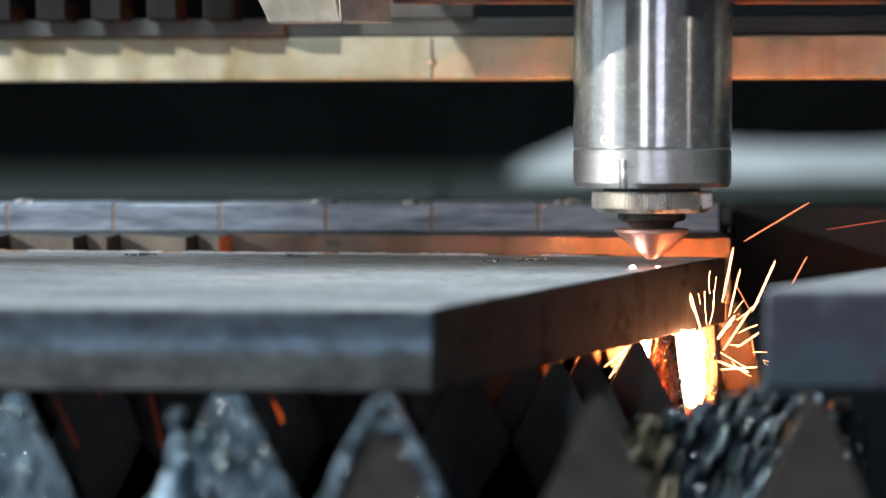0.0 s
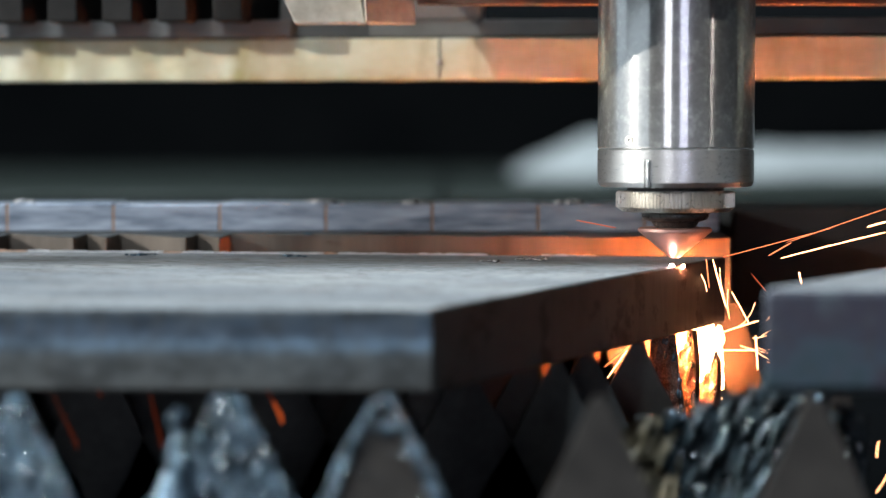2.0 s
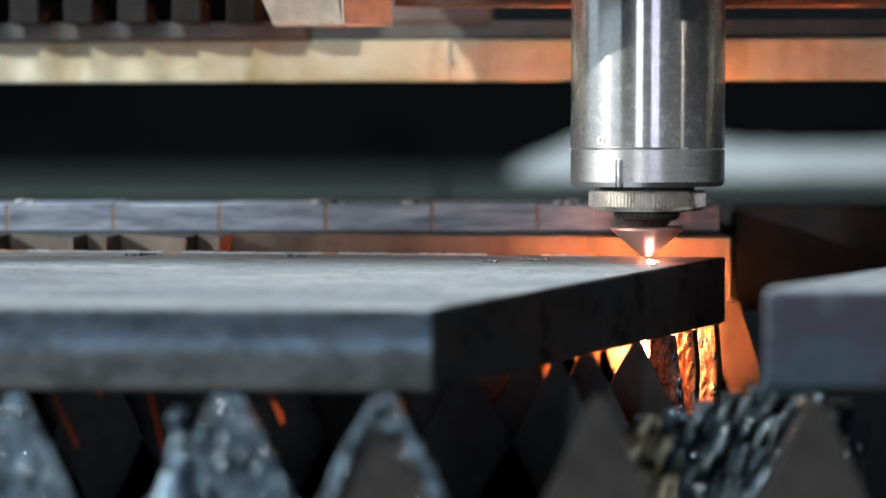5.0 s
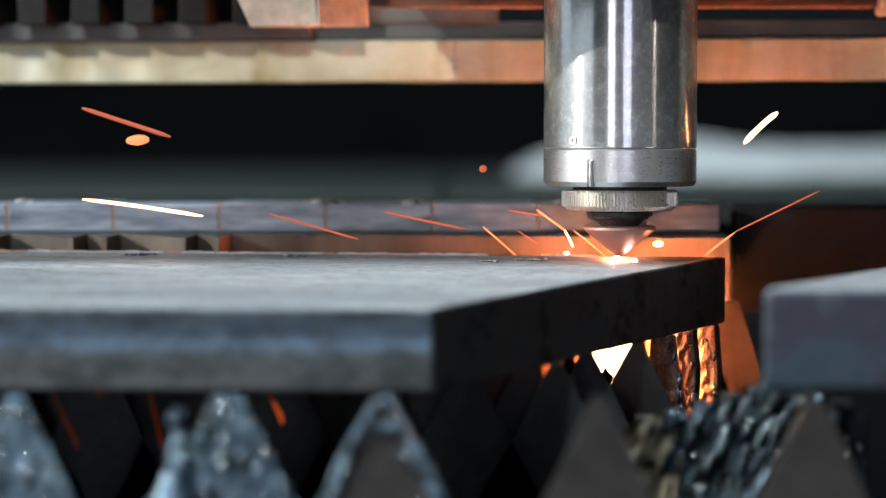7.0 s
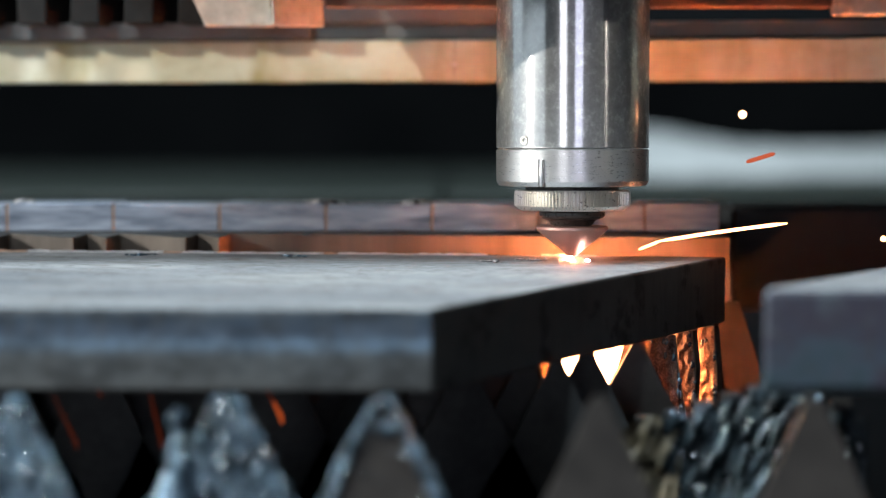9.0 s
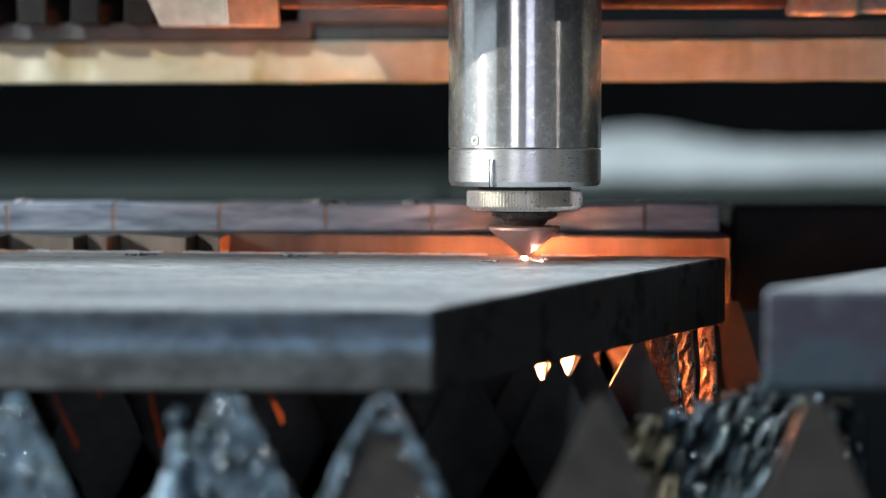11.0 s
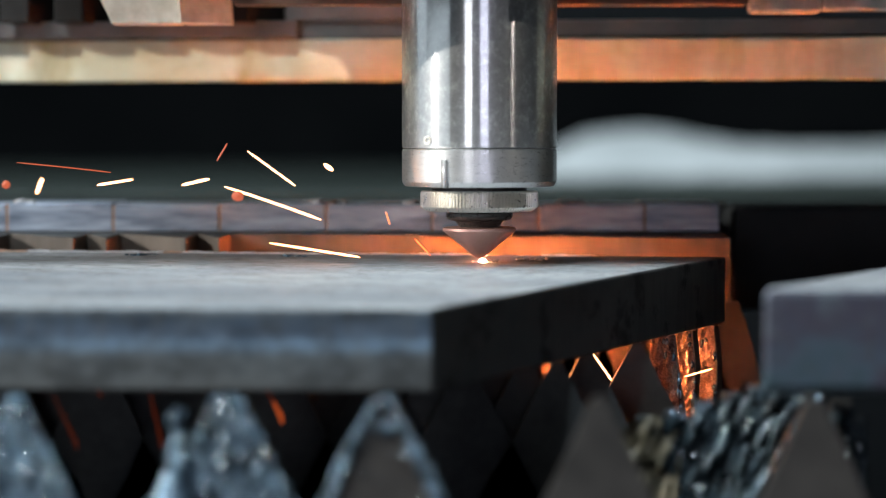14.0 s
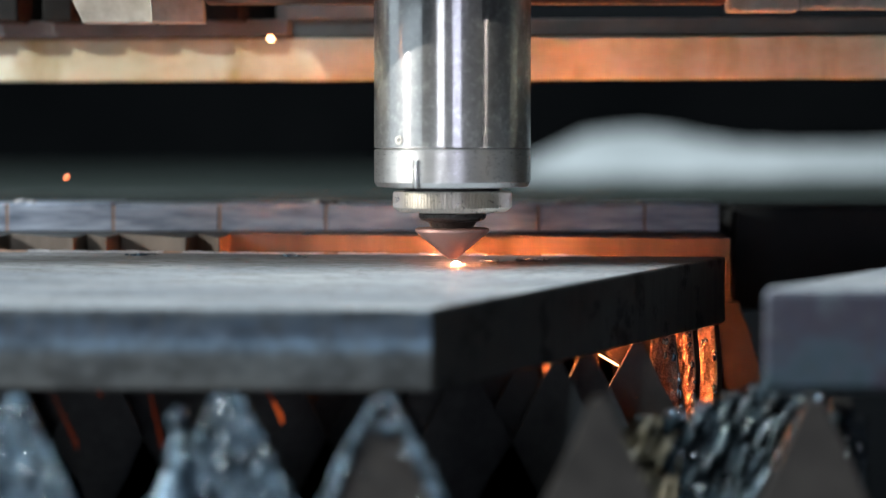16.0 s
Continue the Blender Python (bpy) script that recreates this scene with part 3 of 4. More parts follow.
def head():
    root = new("laser_cutting_head")
    tagged(root, "polished steel laser cutting head with a copper nozzle", "cutting head")
    sharp(part("barrel", lathe([(0.0293, 0.0429), (0.0300, 0.0434), (0.0300, 0.24)], 128), POLISHED, root, "polished steel barrel", True))
    sharp(part("collar", lathe([(0.027, 0.0282), (0.0289, 0.0284), (0.0300, 0.0302), (0.0300, 0.0422), (0.0294, 0.0427)], 128), BRUSHED, root, "", True))
    part("slot", box(-0.0148, -0.0120, -0.0272, -0.0255, 0.0283, 0.0388, 0.0003), BLACK, root)
    part("pin", lathe([(0.0010, 0.0284), (0.0011, 0.0286), (0.0011, 0.0384), (0.0006, 0.0388)], 16), POLISHED, root, "", True).location = (-0.0134, -0.0270, 0)
    screw = lathe([(0.0017, 0.0), (0.0017, 0.0006), (0.0008, 0.0006), (0.0007, -0.0004)], 24)
    bmesh.ops.transform(screw, matrix=pose(-0.0198, -0.0224, 0.0460, 90, 0, -41.5), verts=screw.verts[:])
    part("screw", screw, KNURL, root)
    part("neck", lathe([(0.0185, 0.0255), (0.0185, 0.0286)], 64), BLACK, root, "", True)
    teeth = lambda i, k: 1.0 if k in (0, 3) or i % 4 in (0, 1) else 0.966
    part("knurled_nut", lathe([(0.0205, 0.0187), (0.0229, 0.0205), (0.0229, 0.0258), (0.0222, 0.0266), (0.0185, 0.0267)], 416, teeth), KNURL, root, "knurled nickel clamping nut")
    sharp(part("clamp_disc", lathe([(0.0105, 0.0150), (0.0122, 0.0156), (0.0130, 0.0166), (0.0130, 0.0178), (0.0118, 0.0190)], 64), BLACK, root, "", True))
    sharp(part("insulator", lathe([(0.0070, 0.0114), (0.0076, 0.0124), (0.0097, 0.0152)], 64), BLACK, root, "dark ceramic insulator", True))
    sharp(part("nozzle", lathe([(0.0016, 0.0006), (0.0022, 0.0010), (0.0138, 0.0107), (0.0142, 0.0111), (0.0142, 0.0121), (0.0136, 0.0124), (0.0070, 0.0125)], 96), COPPER, root, "worn copper nozzle", True))
    return root


HEAD = head()


def jet():
    root = new("molten_jet")
    tagged(root, "white-hot jet of molten metal under the nozzle", "molten metal")
    bm = bmesh.new()
    lump(bm, 0, 0, 0, 0.0009, 3, (1.25, 1.2, 0.8), 2)
    glowing = part("kerf_glow", bm, WHITEHOT, root, "", True)
    bm = bmesh.new()
    lump(bm, 0, 0, 0, 0.0008, 9, (1.2, 1.0, 0.7), 2)
    trail = part("trailing_melt", bm, MELTHOT, root, "white-hot melt trailing the nozzle", True)
    # the gas drags the stream backwards, away from the eye
    stream = lathe([(0.0010, -0.064), (0.0022, -0.052), (0.0024, -0.042), (0.0020, -0.034), (0.0012, -0.028)], 16)
    for v in stream.verts:
        v.co.y += 1.5 * (-0.028 - v.co.z)
        v.co.x += 0.45 * (-0.028 - v.co.z)
    flow = part("jet_stream", stream, JETHOT, root, "", True)
    # thinner spray that falls almost straight
    spray = lathe([(0.0008, -0.060), (0.0020, -0.057), (0.0030, -0.054), (0.0034, -0.050), (0.0042, -0.045), (0.0048, -0.040), (0.0060, -0.035), (0.0062, -0.029)], 24)
    for v in spray.verts:
        v.co.x *= 1.0 + 0.35 * max(0.0, min(1.0, (v.co.z + 0.060) / 0.03))
        v.co += Vector((0.22, 0.10, 0.0)) * (-0.028 - v.co.z) + Vector((0.0042, 0, 0.0030)) * noise.noise(v.co * 420)
    fan = part("spray", spray, SPRAYHOT, root, "", True)
    side = lathe([(0.0012, -0.052), (0.0030, -0.046), (0.0048, -0.038), (0.0056, -0.029)], 20)
    for v in side.verts:
        v.co += Vector((0.0026, 0, 0.0016)) * noise.noise(v.co * 520)
    beside = part("side_spray", side, SPRAYHOT, root, "", True)
    return root, glowing, trail, flow, fan, beside


JET, KERF_GLOW, TRAILING_MELT, JET_STREAM, SPRAY, SIDE_SPRAY = jet()


def crumbs():
    """Loose crumbs of slag on the plate and the bar."""
    rng = random.Random(4)
    for x, y, z, n, spread in ((-0.123, 0.766, 0.0004, 9, 0.006), (0.034, 0.757, -0.0010, 8, 0.006), (0.018, 0.750, -0.0012, 6, 0.004), (-0.060, 0.765, 0.0, 5, 0.005),
                               (-0.053, 0.827, 0.0194, 8, 0.007), (-0.0113, 0.827, 0.0190, 5, 0.003), (0.0565, 0.827, 0.0193, 5, 0.004), (-0.179, 0.827, 0.0194, 6, 0.005),
                               (-0.0575, 0.811, 0.0064, 4, 0.0022), (0.049, 0.811, 0.0064, 4, 0.0026)):
        bm = bmesh.new()
        for i in range(2 * n):
            r = rng.uniform(0.0003, 0.0009) * (2.3 if z > 0.015 else 1.0)
            lump(bm, rng.gauss(0, 0.5) * spread, rng.uniform(-0.004, 0.004), r * 0.3, r, rng.random() * 50, (rng.uniform(1.2, 2.4), 1.2, 0.6))
        ob = link_mesh("slag_crumbs", bm, CRUMB if z < -0.0005 or z > 0.015 else SLAG, True)
        ob.location = (x, y, z)
        tagged(ob, "small heap of pale slag crumbs lying on steel" if z < -0.0005 or z > 0.015 else "small heap of dark slag crumbs lying on steel", "slag", "slag crumbs", "stuff")


crumbs()

# ---- moving things ----
# seconds, x and y of the nozzle, sideways shift of the gantry
TRACK = [
    (0.0, 0.0798, 0.7330, 0.0), (0.5, 0.0826, 0.7349, 0.0008), (1.0, 0.0858, 0.7370, 0.0017), (1.5, 0.0888, 0.7390, 0.0025),
    (1.8, 0.0903, 0.7402, 0.0029), (2.0, 0.0897, 0.7411, 0.0033), (2.5, 0.0881, 0.7430, 0.0041), (3.0, 0.0863, 0.7448, 0.0048),
    (3.5, 0.0847, 0.7464, 0.0055), (4.0, 0.0832, 0.7482, 0.0063), (5.0, 0.0800, 0.7521, 0.0079), (6.0, 0.0769, 0.7558, 0.0095),
    (6.3, 0.0760, 0.7569, 0.0100), (6.5, 0.0748, 0.7570, 0.0101), (7.0, 0.0697, 0.7570, 0.0101), (7.5, 0.0652, 0.7570, 0.0101),
    (8.0, 0.0605, 0.7570, 0.0101), (8.5, 0.0560, 0.7570, 0.0101), (9.0, 0.0510, 0.7570, 0.0101), (10.0, 0.0417, 0.7570, 0.0101),
    (11.0, 0.0322, 0.7570, 0.0101), (11.5, 0.0290, 0.7556, 0.0095), (12.0, 0.0259, 0.7535, 0.0086), (12.5, 0.0231, 0.7513, 0.0077),
    (13.0, 0.0199, 0.7492, 0.0067), (13.5, 0.0170, 0.7473, 0.0060), (14.0, 0.0141, 0.7453, 0.0051), (14.5, 0.0110, 0.7432, 0.0042),
    (15.0, 0.0079, 0.7414, 0.0034), (15.5, 0.0049, 0.7394, 0.0026), (16.0, 0.0036, 0.7374, 0.0018)]


def track(t):
    for a, b in zip(TRACK, TRACK[1:]):
        if a[0] <= t <= b[0]:
            f = (t - a[0]) / (b[0] - a[0])
            return a[1] + f * (b[1] - a[1]), a[2] + f * (b[2] - a[2])


def streak(bend, material):
    """A glowing streak of unit length along x, thick in the middle, slightly bent."""
    bm = bmesh.new()
    rings = []
    n = 10
    for k in range(n + 1):
        f = k / n
        r = 0.5 * min(1.0, 0.45 + 5.0 * f) * min(1.0, 0.45 + 6.0 * (1 - f))
        z = bend * (0.25 - (f - 0.5) ** 2)
        rings.append([bm.verts.new((f - 0.5, r * math.cos(a), z * 30 + r * math.sin(a))) for a in [i * math.pi / 3 for i in range(6)]])
    for a, b in zip(rings, rings[1:]):
        for i in range(6):
            bm.faces.new((a[i], a[(i + 1) % 6], b[(i + 1) % 6], b[i]))
    bm.faces.new(rings[0][::-1])
    bm.faces.new(rings[-1])
    me = bpy.data.meshes.new("spark")
    bm.to_mesh(me)
    bm.free()
    me.materials.append(material)
    return me


def ember(material):
    """A glowing droplet of unit length along x and unit thickness."""
    bm = bmesh.new()
    bmesh.ops.create_icosphere(bm, subdivisions=2, radius=0.5)
    me = bpy.data.meshes.new("ember")
    bm.to_mesh(me)
    bm.free()
    me.materials.append(material)
    return me


HEATS = {1: REDHOT, 2: ORANGEHOT, 3: YELLOWHOT}
STREAKS = {(h, b): streak((-0.012, 0.0, 0.03)[b], HEATS[h]) for h in HEATS for b in range(3)}
EMBERS = {h: ember(HEATS[h]) for h in HEATS}
LABELS = {1: "dull red-hot spark flying off the cut", 2: "orange-hot spark flying off the cut", 3: "yellow-white hot spark flying off the cut"}
SPARKS = []


def fly(t, x, y, z, length, angle, width, heat):
    """A spark that leaves the cut, is at x, y, z (mm) at t seconds and drops to the floor beside the table."""
    hx, hy = track(t)
    rng = random.Random(len(SPARKS))
    if length > 3.0 * width:
        ob = new("spark", STREAKS[heat, 1 if length < 14 else rng.choice((0, 1, 2))])
    else:
        ob = new("ember", EMBERS[heat])
    ob.scale = (length / 1000, width / 1000, width / 1000)
    if length > 3.0 * width:
        tagged(ob, LABELS[heat], "spark", "sparks")
    else:
        tagged(ob, LABELS[heat].replace("spark", "round ember"), "ember", "embers")
    x, y, z = x / 1000, y / 1000, z / 1000
    side = 1 if x > hx + 0.005 else -1
    slope = math.tan(radians(max(-60, min(60, angle))))
    away = max(0.05, abs(x - hx))
    wait = max(0.06, min(0.30, away / 0.9))
    cut = pose(min(hx, 0.075) - 0.055, hy - 0.012, -0.0145)
    out = 0.36 + abs(x)
    gone = pose(side * out, y, z + side * slope * (out - abs(x)) * 0.5 - 0.03, 0, -angle)
    rest = pose(side * (0.9 + 0.5 * rng.random()), y + rng.uniform(-0.4, 0.4), -0.8985)
    rows = [(0.0, cut)] if t - wait > 0.04 else []
    if t - wait > 0.08:
        rows.append((t - wait, cut))
    if not rows and t > 0.02:
        rows.append((0.0, cut))
    rows.append((t, pose(x, y, z, 0, -angle)))
    if t + 0.25 < 15.9:
        rows += [(t + 0.25, gone), (min(15.95, t + 0.8), rest), (16.0, rest)]
    elif t < 15.99:
        rows.append((16.0, gone))
    else:
        rows = [(0.0, cut), (t - wait, cut), (16.0, pose(x, y, z, 0, -angle))]
    SPARKS.append((ob, rows))


def burst(t, sparks):
    for s in sparks:
        fly(t, *s)


def bursts():
    burst(0.0, [(126.8, 729, 15.0, 28.9, 31, 0.55, 2), (157.1, 729, 13.9, 22.9, 9, 0.36, 1), (108.4, 729, -5.2, 21.1, 79, 0.73, 3), (96.3, 729, -19.3, 14.8, -74, 0.73, 3), (122.2, 729, -9.3, 20.8, 66, 0.73, 3), (135.7, 729, -3.4, 11.9, 62, 0.55, 2), (111.1, 729, -12.0, 18.3, 77, 0.55, 3), (112.8, 762, -28.3, 11.6, 54, 1.14, 3), (117.3, 762, -28.9, 20.4, 57, 0.57, 3), (121.6, 762, -33.4, 10.4, 34, 0.57, 3)])
    burst(0.0, [(123.6, 762, -36.2, 7.1, -80, 0.57, 2), (118.0, 762, -44.7, 14.9, 4, 0.57, 3), (115.8, 762, -44.1, 13.5, -20, 0.76, 3), (114.3, 729, -13.9, 13.7, -61, 0.36, 2), (66.9, 733, -36.7, 12.9, 40, 0.55, 3), (66.7, 733, -40.8, 10.6, 56, 0.55, 3)])
    burst(0.5, [(144.2, 731, 23.5, 27.4, 32, 0.55, 2), (110.4, 731, 16.1, 10.4, 39, 0.55, 1), (120.8, 731, -3.7, 11.2, 52, 0.73, 3), (132.2, 731, 3.8, 17.6, 22, 0.73, 3), (132.3, 731, -1.8, 7.8, 65, 0.55, 2), (141.4, 731, 4.1, 16.1, 18, 0.73, 3), (143.6, 731, -4.7, 10.4, 32, 0.73, 3), (158.4, 731, 6.0, 21.7, 12, 0.73, 3), (159.5, 731, 2.7, 19.3, 7, 0.91, 3), (113.4, 731, -0.7, 9.5, 77, 0.55, 2)])
    burst(0.5, [(119.0, 731, 1.0, 11.9, 54, 0.73, 2), (111.1, 731, -19.7, 25.9, -52, 0.73, 3), (100.9, 731, -12.9, 23.0, 83, 0.37, 2), (118.5, 762, -28.9, 15.8, 30, 0.57, 3), (118.0, 762, -39.3, 14.9, -6, 0.57, 3), (115.2, 762, -45.8, 11.6, -6, 0.76, 3), (117.9, 762, -36.2, 18.5, 38, 0.38, 3)])
    burst(1.0, [(144.0, 733, 30.9, 42.7, 35, 0.73, 3), (148.0, 733, 31.8, 7.1, -11, 1.47, 3), (140.1, 733, 34.7, 8.9, 66, 0.55, 2), (117.1, 733, 6.9, 32.8, 32, 0.92, 3), (133.1, 733, 10.5, 49.6, 30, 0.55, 2), (115.9, 733, -3.3, 14.9, 73, 0.55, 3), (126.1, 733, 4.7, 16.5, 7, 0.55, 2), (130.9, 733, -4.4, 13.0, 69, 0.73, 3), (151.3, 733, 4.2, 36.9, 8, 0.73, 3), (149.4, 733, -2.5, 13.5, 37, 0.37, 2)])
    burst(1.0, [(125.1, 733, -4.6, 13.6, 67, 0.55, 2), (101.9, 733, -12.0, 26.0, -75, 0.73, 3), (112.8, 733, -15.3, 20.9, 84, 0.73, 3), (121.2, 762, -26.0, 15.4, -48, 0.57, 3), (118.5, 762, -35.7, 15.0, -23, 0.95, 3), (114.6, 762, -44.1, 13.6, -20, 1.14, 3), (116.2, 762, -34.0, 15.2, 27, 0.57, 3)])
    burst(1.5, [(13.9, 733, 4.7, 9.9, -34, 0.92, 3), (82.6, 735, 39.6, 7.4, -31, 1.10, 3), (136.2, 735, 11.2, 70.5, 18, 0.37, 2), (129.2, 735, 6.3, 40.9, 17, 0.55, 2), (121.7, 735, -11.1, 14.9, 73, 0.55, 3), (129.8, 735, -0.2, 14.3, 33, 0.74, 3), (152.2, 735, 10.6, 37.0, 17, 0.92, 3), (153.8, 735, 7.9, 33.3, 15, 0.55, 3), (162.2, 735, 4.6, 15.8, 9, 0.92, 3), (110.1, 735, -14.3, 21.8, -74, 0.74, 3)])
    burst(1.5, [(114.9, 735, -7.8, 10.5, 70, 0.37, 2), (123.6, 762, -35.7, 17.2, -86, 0.57, 3), (121.2, 735, -15.4, 10.1, -83, 0.74, 3), (116.3, 762, -40.2, 13.4, -70, 0.57, 2), (127.7, 735, -6.9, 8.2, -82, 0.37, 1)])
    burst(2.0, [(58.9, 737, 13.9, 15.7, -11, 0.55, 1), (128.4, 737, 6.7, 42.7, 15, 0.37, 2), (151.0, 737, 13.3, 40.8, 19, 0.37, 2), (150.2, 737, 5.8, 41.7, 14, 0.55, 3), (166.7, 737, 13.8, 7.6, 15, 0.74, 3), (129.5, 737, 4.2, 10.2, 30, 0.55, 2), (101.9, 737, -5.2, 11.1, -84, 0.55, 2), (106.5, 737, -9.1, 19.5, -74, 0.74, 3), (114.5, 737, -18.2, 13.9, -61, 0.55, 3), (118.2, 762, -28.1, 16.2, 18, 0.57, 3)])
    burst(2.0, [(118.0, 762, -37.4, 14.8, 0, 0.57, 3), (125.1, 762, -38.5, 13.8, -86, 0.76, 3), (137.5, 737, -6.8, 4.7, -78, 0.74, 3), (121.5, 737, -8.5, 8.7, -50, 0.37, 1), (66.9, 733, -36.7, 12.9, 40, 0.55, 2), (66.9, 733, -39.7, 13.4, 55, 0.55, 3)])
    burst(2.5, [(152.0, 739, -1.9, 7.5, 58, 0.74, 3), (159.3, 739, 2.9, 11.6, 18, 0.74, 3), (118.3, 739, -15.5, 13.3, -62, 0.37, 2), (122.8, 762, -41.0, 7.7, -57, 0.57, 3), (111.8, 762, -43.8, 4.8, 9, 0.76, 3), (66.6, 733, -37.6, 12.7, 44, 0.37, 3), (66.7, 733, -41.1, 9.4, 51, 0.37, 3), (117.4, 739, 28.6, 4.9, 83, 0.37, 1)])
    burst(3.0, [(45.8, 741, 30.2, 15.6, -53, 0.37, 1), (47.4, 741, 15.3, 15.5, -8, 1.67, 3), (42.3, 741, 6.3, 14.1, 30, 0.74, 1), (50.2, 741, 5.7, 10.1, 45, 0.74, 2), (99.0, 741, 3.1, 5.8, 45, 0.74, 3), (66.9, 733, -39.0, 14.3, 47, 0.73, 3), (64.2, 733, -35.9, 10.4, 32, 0.55, 2), (114.1, 762, -44.1, 8.3, -34, 0.57, 2), (117.4, 762, -37.9, 11.9, -17, 0.29, 1)])
    burst(3.5, [(116.6, 742, 0.2, 9.7, 32, 0.56, 3), (114.9, 742, -7.2, 12.3, 83, 0.56, 3), (112.7, 742, -21.0, 19.6, -77, 0.56, 3), (120.6, 742, -21.5, 8.1, -77, 0.74, 3), (120.5, 762, -32.0, 6.9, 52, 0.95, 3), (137.8, 742, -5.0, 7.8, -86, 0.37, 2), (66.7, 733, -38.1, 14.3, 44, 0.73, 3), (65.8, 733, -39.7, 10.4, -58, 0.55, 3), (112.3, 762, -37.9, 17.9, -45, 0.76, 3), (113.5, 762, -43.0, 10.6, 13, 0.76, 3)])
    burst(3.5, [(112.9, 762, -35.1, 8.3, 34, 0.57, 3)])
    burst(4.0, [(146.1, 744, 12.1, 19.0, 28, 0.93, 3), (104.6, 744, -15.6, 13.5, 81, 0.28, 2), (112.8, 762, -32.1, 6.9, 0, 0.57, 3), (116.4, 762, -27.4, 9.7, 88, 0.57, 3), (115.2, 762, -45.8, 9.3, 61, 0.57, 2), (67.8, 733, -39.7, 13.7, 54, 0.73, 3), (120.0, 744, -12.3, 4.6, 79, 0.37, 1)])
    burst(6.5, [(-133.6, 727, 60.8, 5.8, 6, 4.37, 3), (-115.3, 727, 36.3, 13.2, 37, 2.55, 3), (-95.5, 727, 37.7, 5.4, 5, 4.73, 1), (-60.3, 753, 9.5, 10.8, 10, 2.07, 2), (-47.5, 753, 10.0, 4.5, -6, 2.26, 2), (-79.6, 753, 71.2, 12.7, -32, 0.94, 1), (34.7, 753, 57.3, 14.8, -42, 1.32, 1), (35.6, 753, 68.1, 4.0, 0, 3.39, 3), (126.2, 753, 99.1, 1.9, 0, 1.88, 3), (109.1, 753, 83.6, 10.9, 88, 1.13, 1)])
    burst(6.5, [(107.0, 753, 64.6, 7.1, 69, 3.02, 1), (134.2, 753, 66.8, 5.8, -32, 2.64, 1), (159.0, 727, 51.9, 20.8, 33, 1.64, 3), (118.3, 753, 26.4, 24.2, 28, 1.51, 3), (131.5, 753, 36.0, 26.5, 28, 1.13, 1), (145.9, 753, 35.0, 33.6, 27, 0.75, 1), (126.8, 753, 20.5, 52.6, 29, 0.94, 3), (108.2, 753, 7.4, 23.3, 33, 0.94, 3), (95.1, 753, 10.6, 14.1, 56, 0.75, 1), (106.2, 753, 37.0, 14.2, 75, 1.32, 1)])
    burst(6.5, [(110.5, 753, 3.7, 9.3, 48, 1.13, 3), (121.3, 753, 1.3, 18.7, -15, 0.75, 2), (133.8, 753, -6.3, 9.3, 79, 0.75, 3), (137.9, 753, -1.3, 7.0, 9, 0.75, 2), (63.5, 753, 4.8, 11.5, -53, 1.13, 3), (33.9, 753, 6.7, 14.8, -30, 0.38, 1), (113.4, 762, -28.9, 10.4, -83, 0.57, 3), (120.3, 762, -24.7, 8.1, 68, 0.95, 2), (85.2, 751, 1.6, 1.7, 0, 1.69, 3)])
    burst(7.0, [(-119.8, 727, 52.8, 35.0, -18, 1.82, 1), (-115.5, 727, 46.1, 9.2, 4, 4.00, 2), (-117.9, 753, 19.7, 47.6, -8, 1.51, 3), (-50.7, 753, 12.3, 36.1, -16, 0.94, 1), (-7.0, 753, 14.7, 32.3, -12, 1.13, 1), (22.2, 753, 6.6, 17.2, -41, 0.75, 2), (32.4, 753, 17.6, 13.7, -9, 0.94, 1), (42.4, 753, 14.8, 14.0, -36, 0.94, 2), (49.5, 753, 7.6, 7.4, -64, 0.94, 3), (33.0, 753, 8.3, 9.5, -33, 0.57, 1)])
    burst(7.0, [(57.4, 753, 5.8, 16.0, -39, 0.57, 2), (15.7, 753, 35.0, 3.1, 0, 3.02, 1), (124.5, 753, 51.0, 17.8, 43, 2.26, 3), (108.8, 753, 5.4, 14.9, 38, 0.75, 2), (131.1, 753, 18.2, 37.2, 26, 0.75, 1), (48.4, 751, 2.0, 2.5, -15, 1.50, 3), (84.6, 753, 5.5, 4.4, 0, 2.64, 3)])
    burst(7.5, [(-130.6, 727, 54.5, 10.5, -2, 5.10, 3), (-130.0, 727, 66.6, 9.1, 0, 1.82, 1), (-8.8, 753, 56.2, 7.1, 0, 6.79, 3), (-3.4, 753, 34.5, 9.4, 51, 5.65, 3), (-3.1, 753, 26.9, 44.7, -23, 1.70, 3), (4.3, 753, 38.1, 23.2, -36, 1.88, 3), (-54.5, 753, 45.7, 18.3, -76, 1.13, 1), (-60.9, 753, 37.7, 16.6, -55, 1.32, 1), (-58.8, 753, 28.9, 18.1, -31, 1.13, 1), (-83.0, 753, 12.8, 49.2, -5, 0.75, 1)])
    burst(7.5, [(-35.0, 753, 8.7, 34.4, -6, 0.94, 1), (-0.1, 753, 6.4, 23.4, 21, 0.75, 1), (3.0, 751, 3.3, 8.4, -32, 1.13, 3), (19.9, 753, 4.4, 16.8, -26, 1.13, 3), (31.9, 753, 5.6, 14.1, -44, 0.75, 2), (39.6, 753, 4.0, 12.0, -32, 0.57, 2), (41.8, 753, 15.4, 14.3, -29, 0.75, 1), (-72.5, 753, 46.1, 5.4, -5, 1.13, 1)])
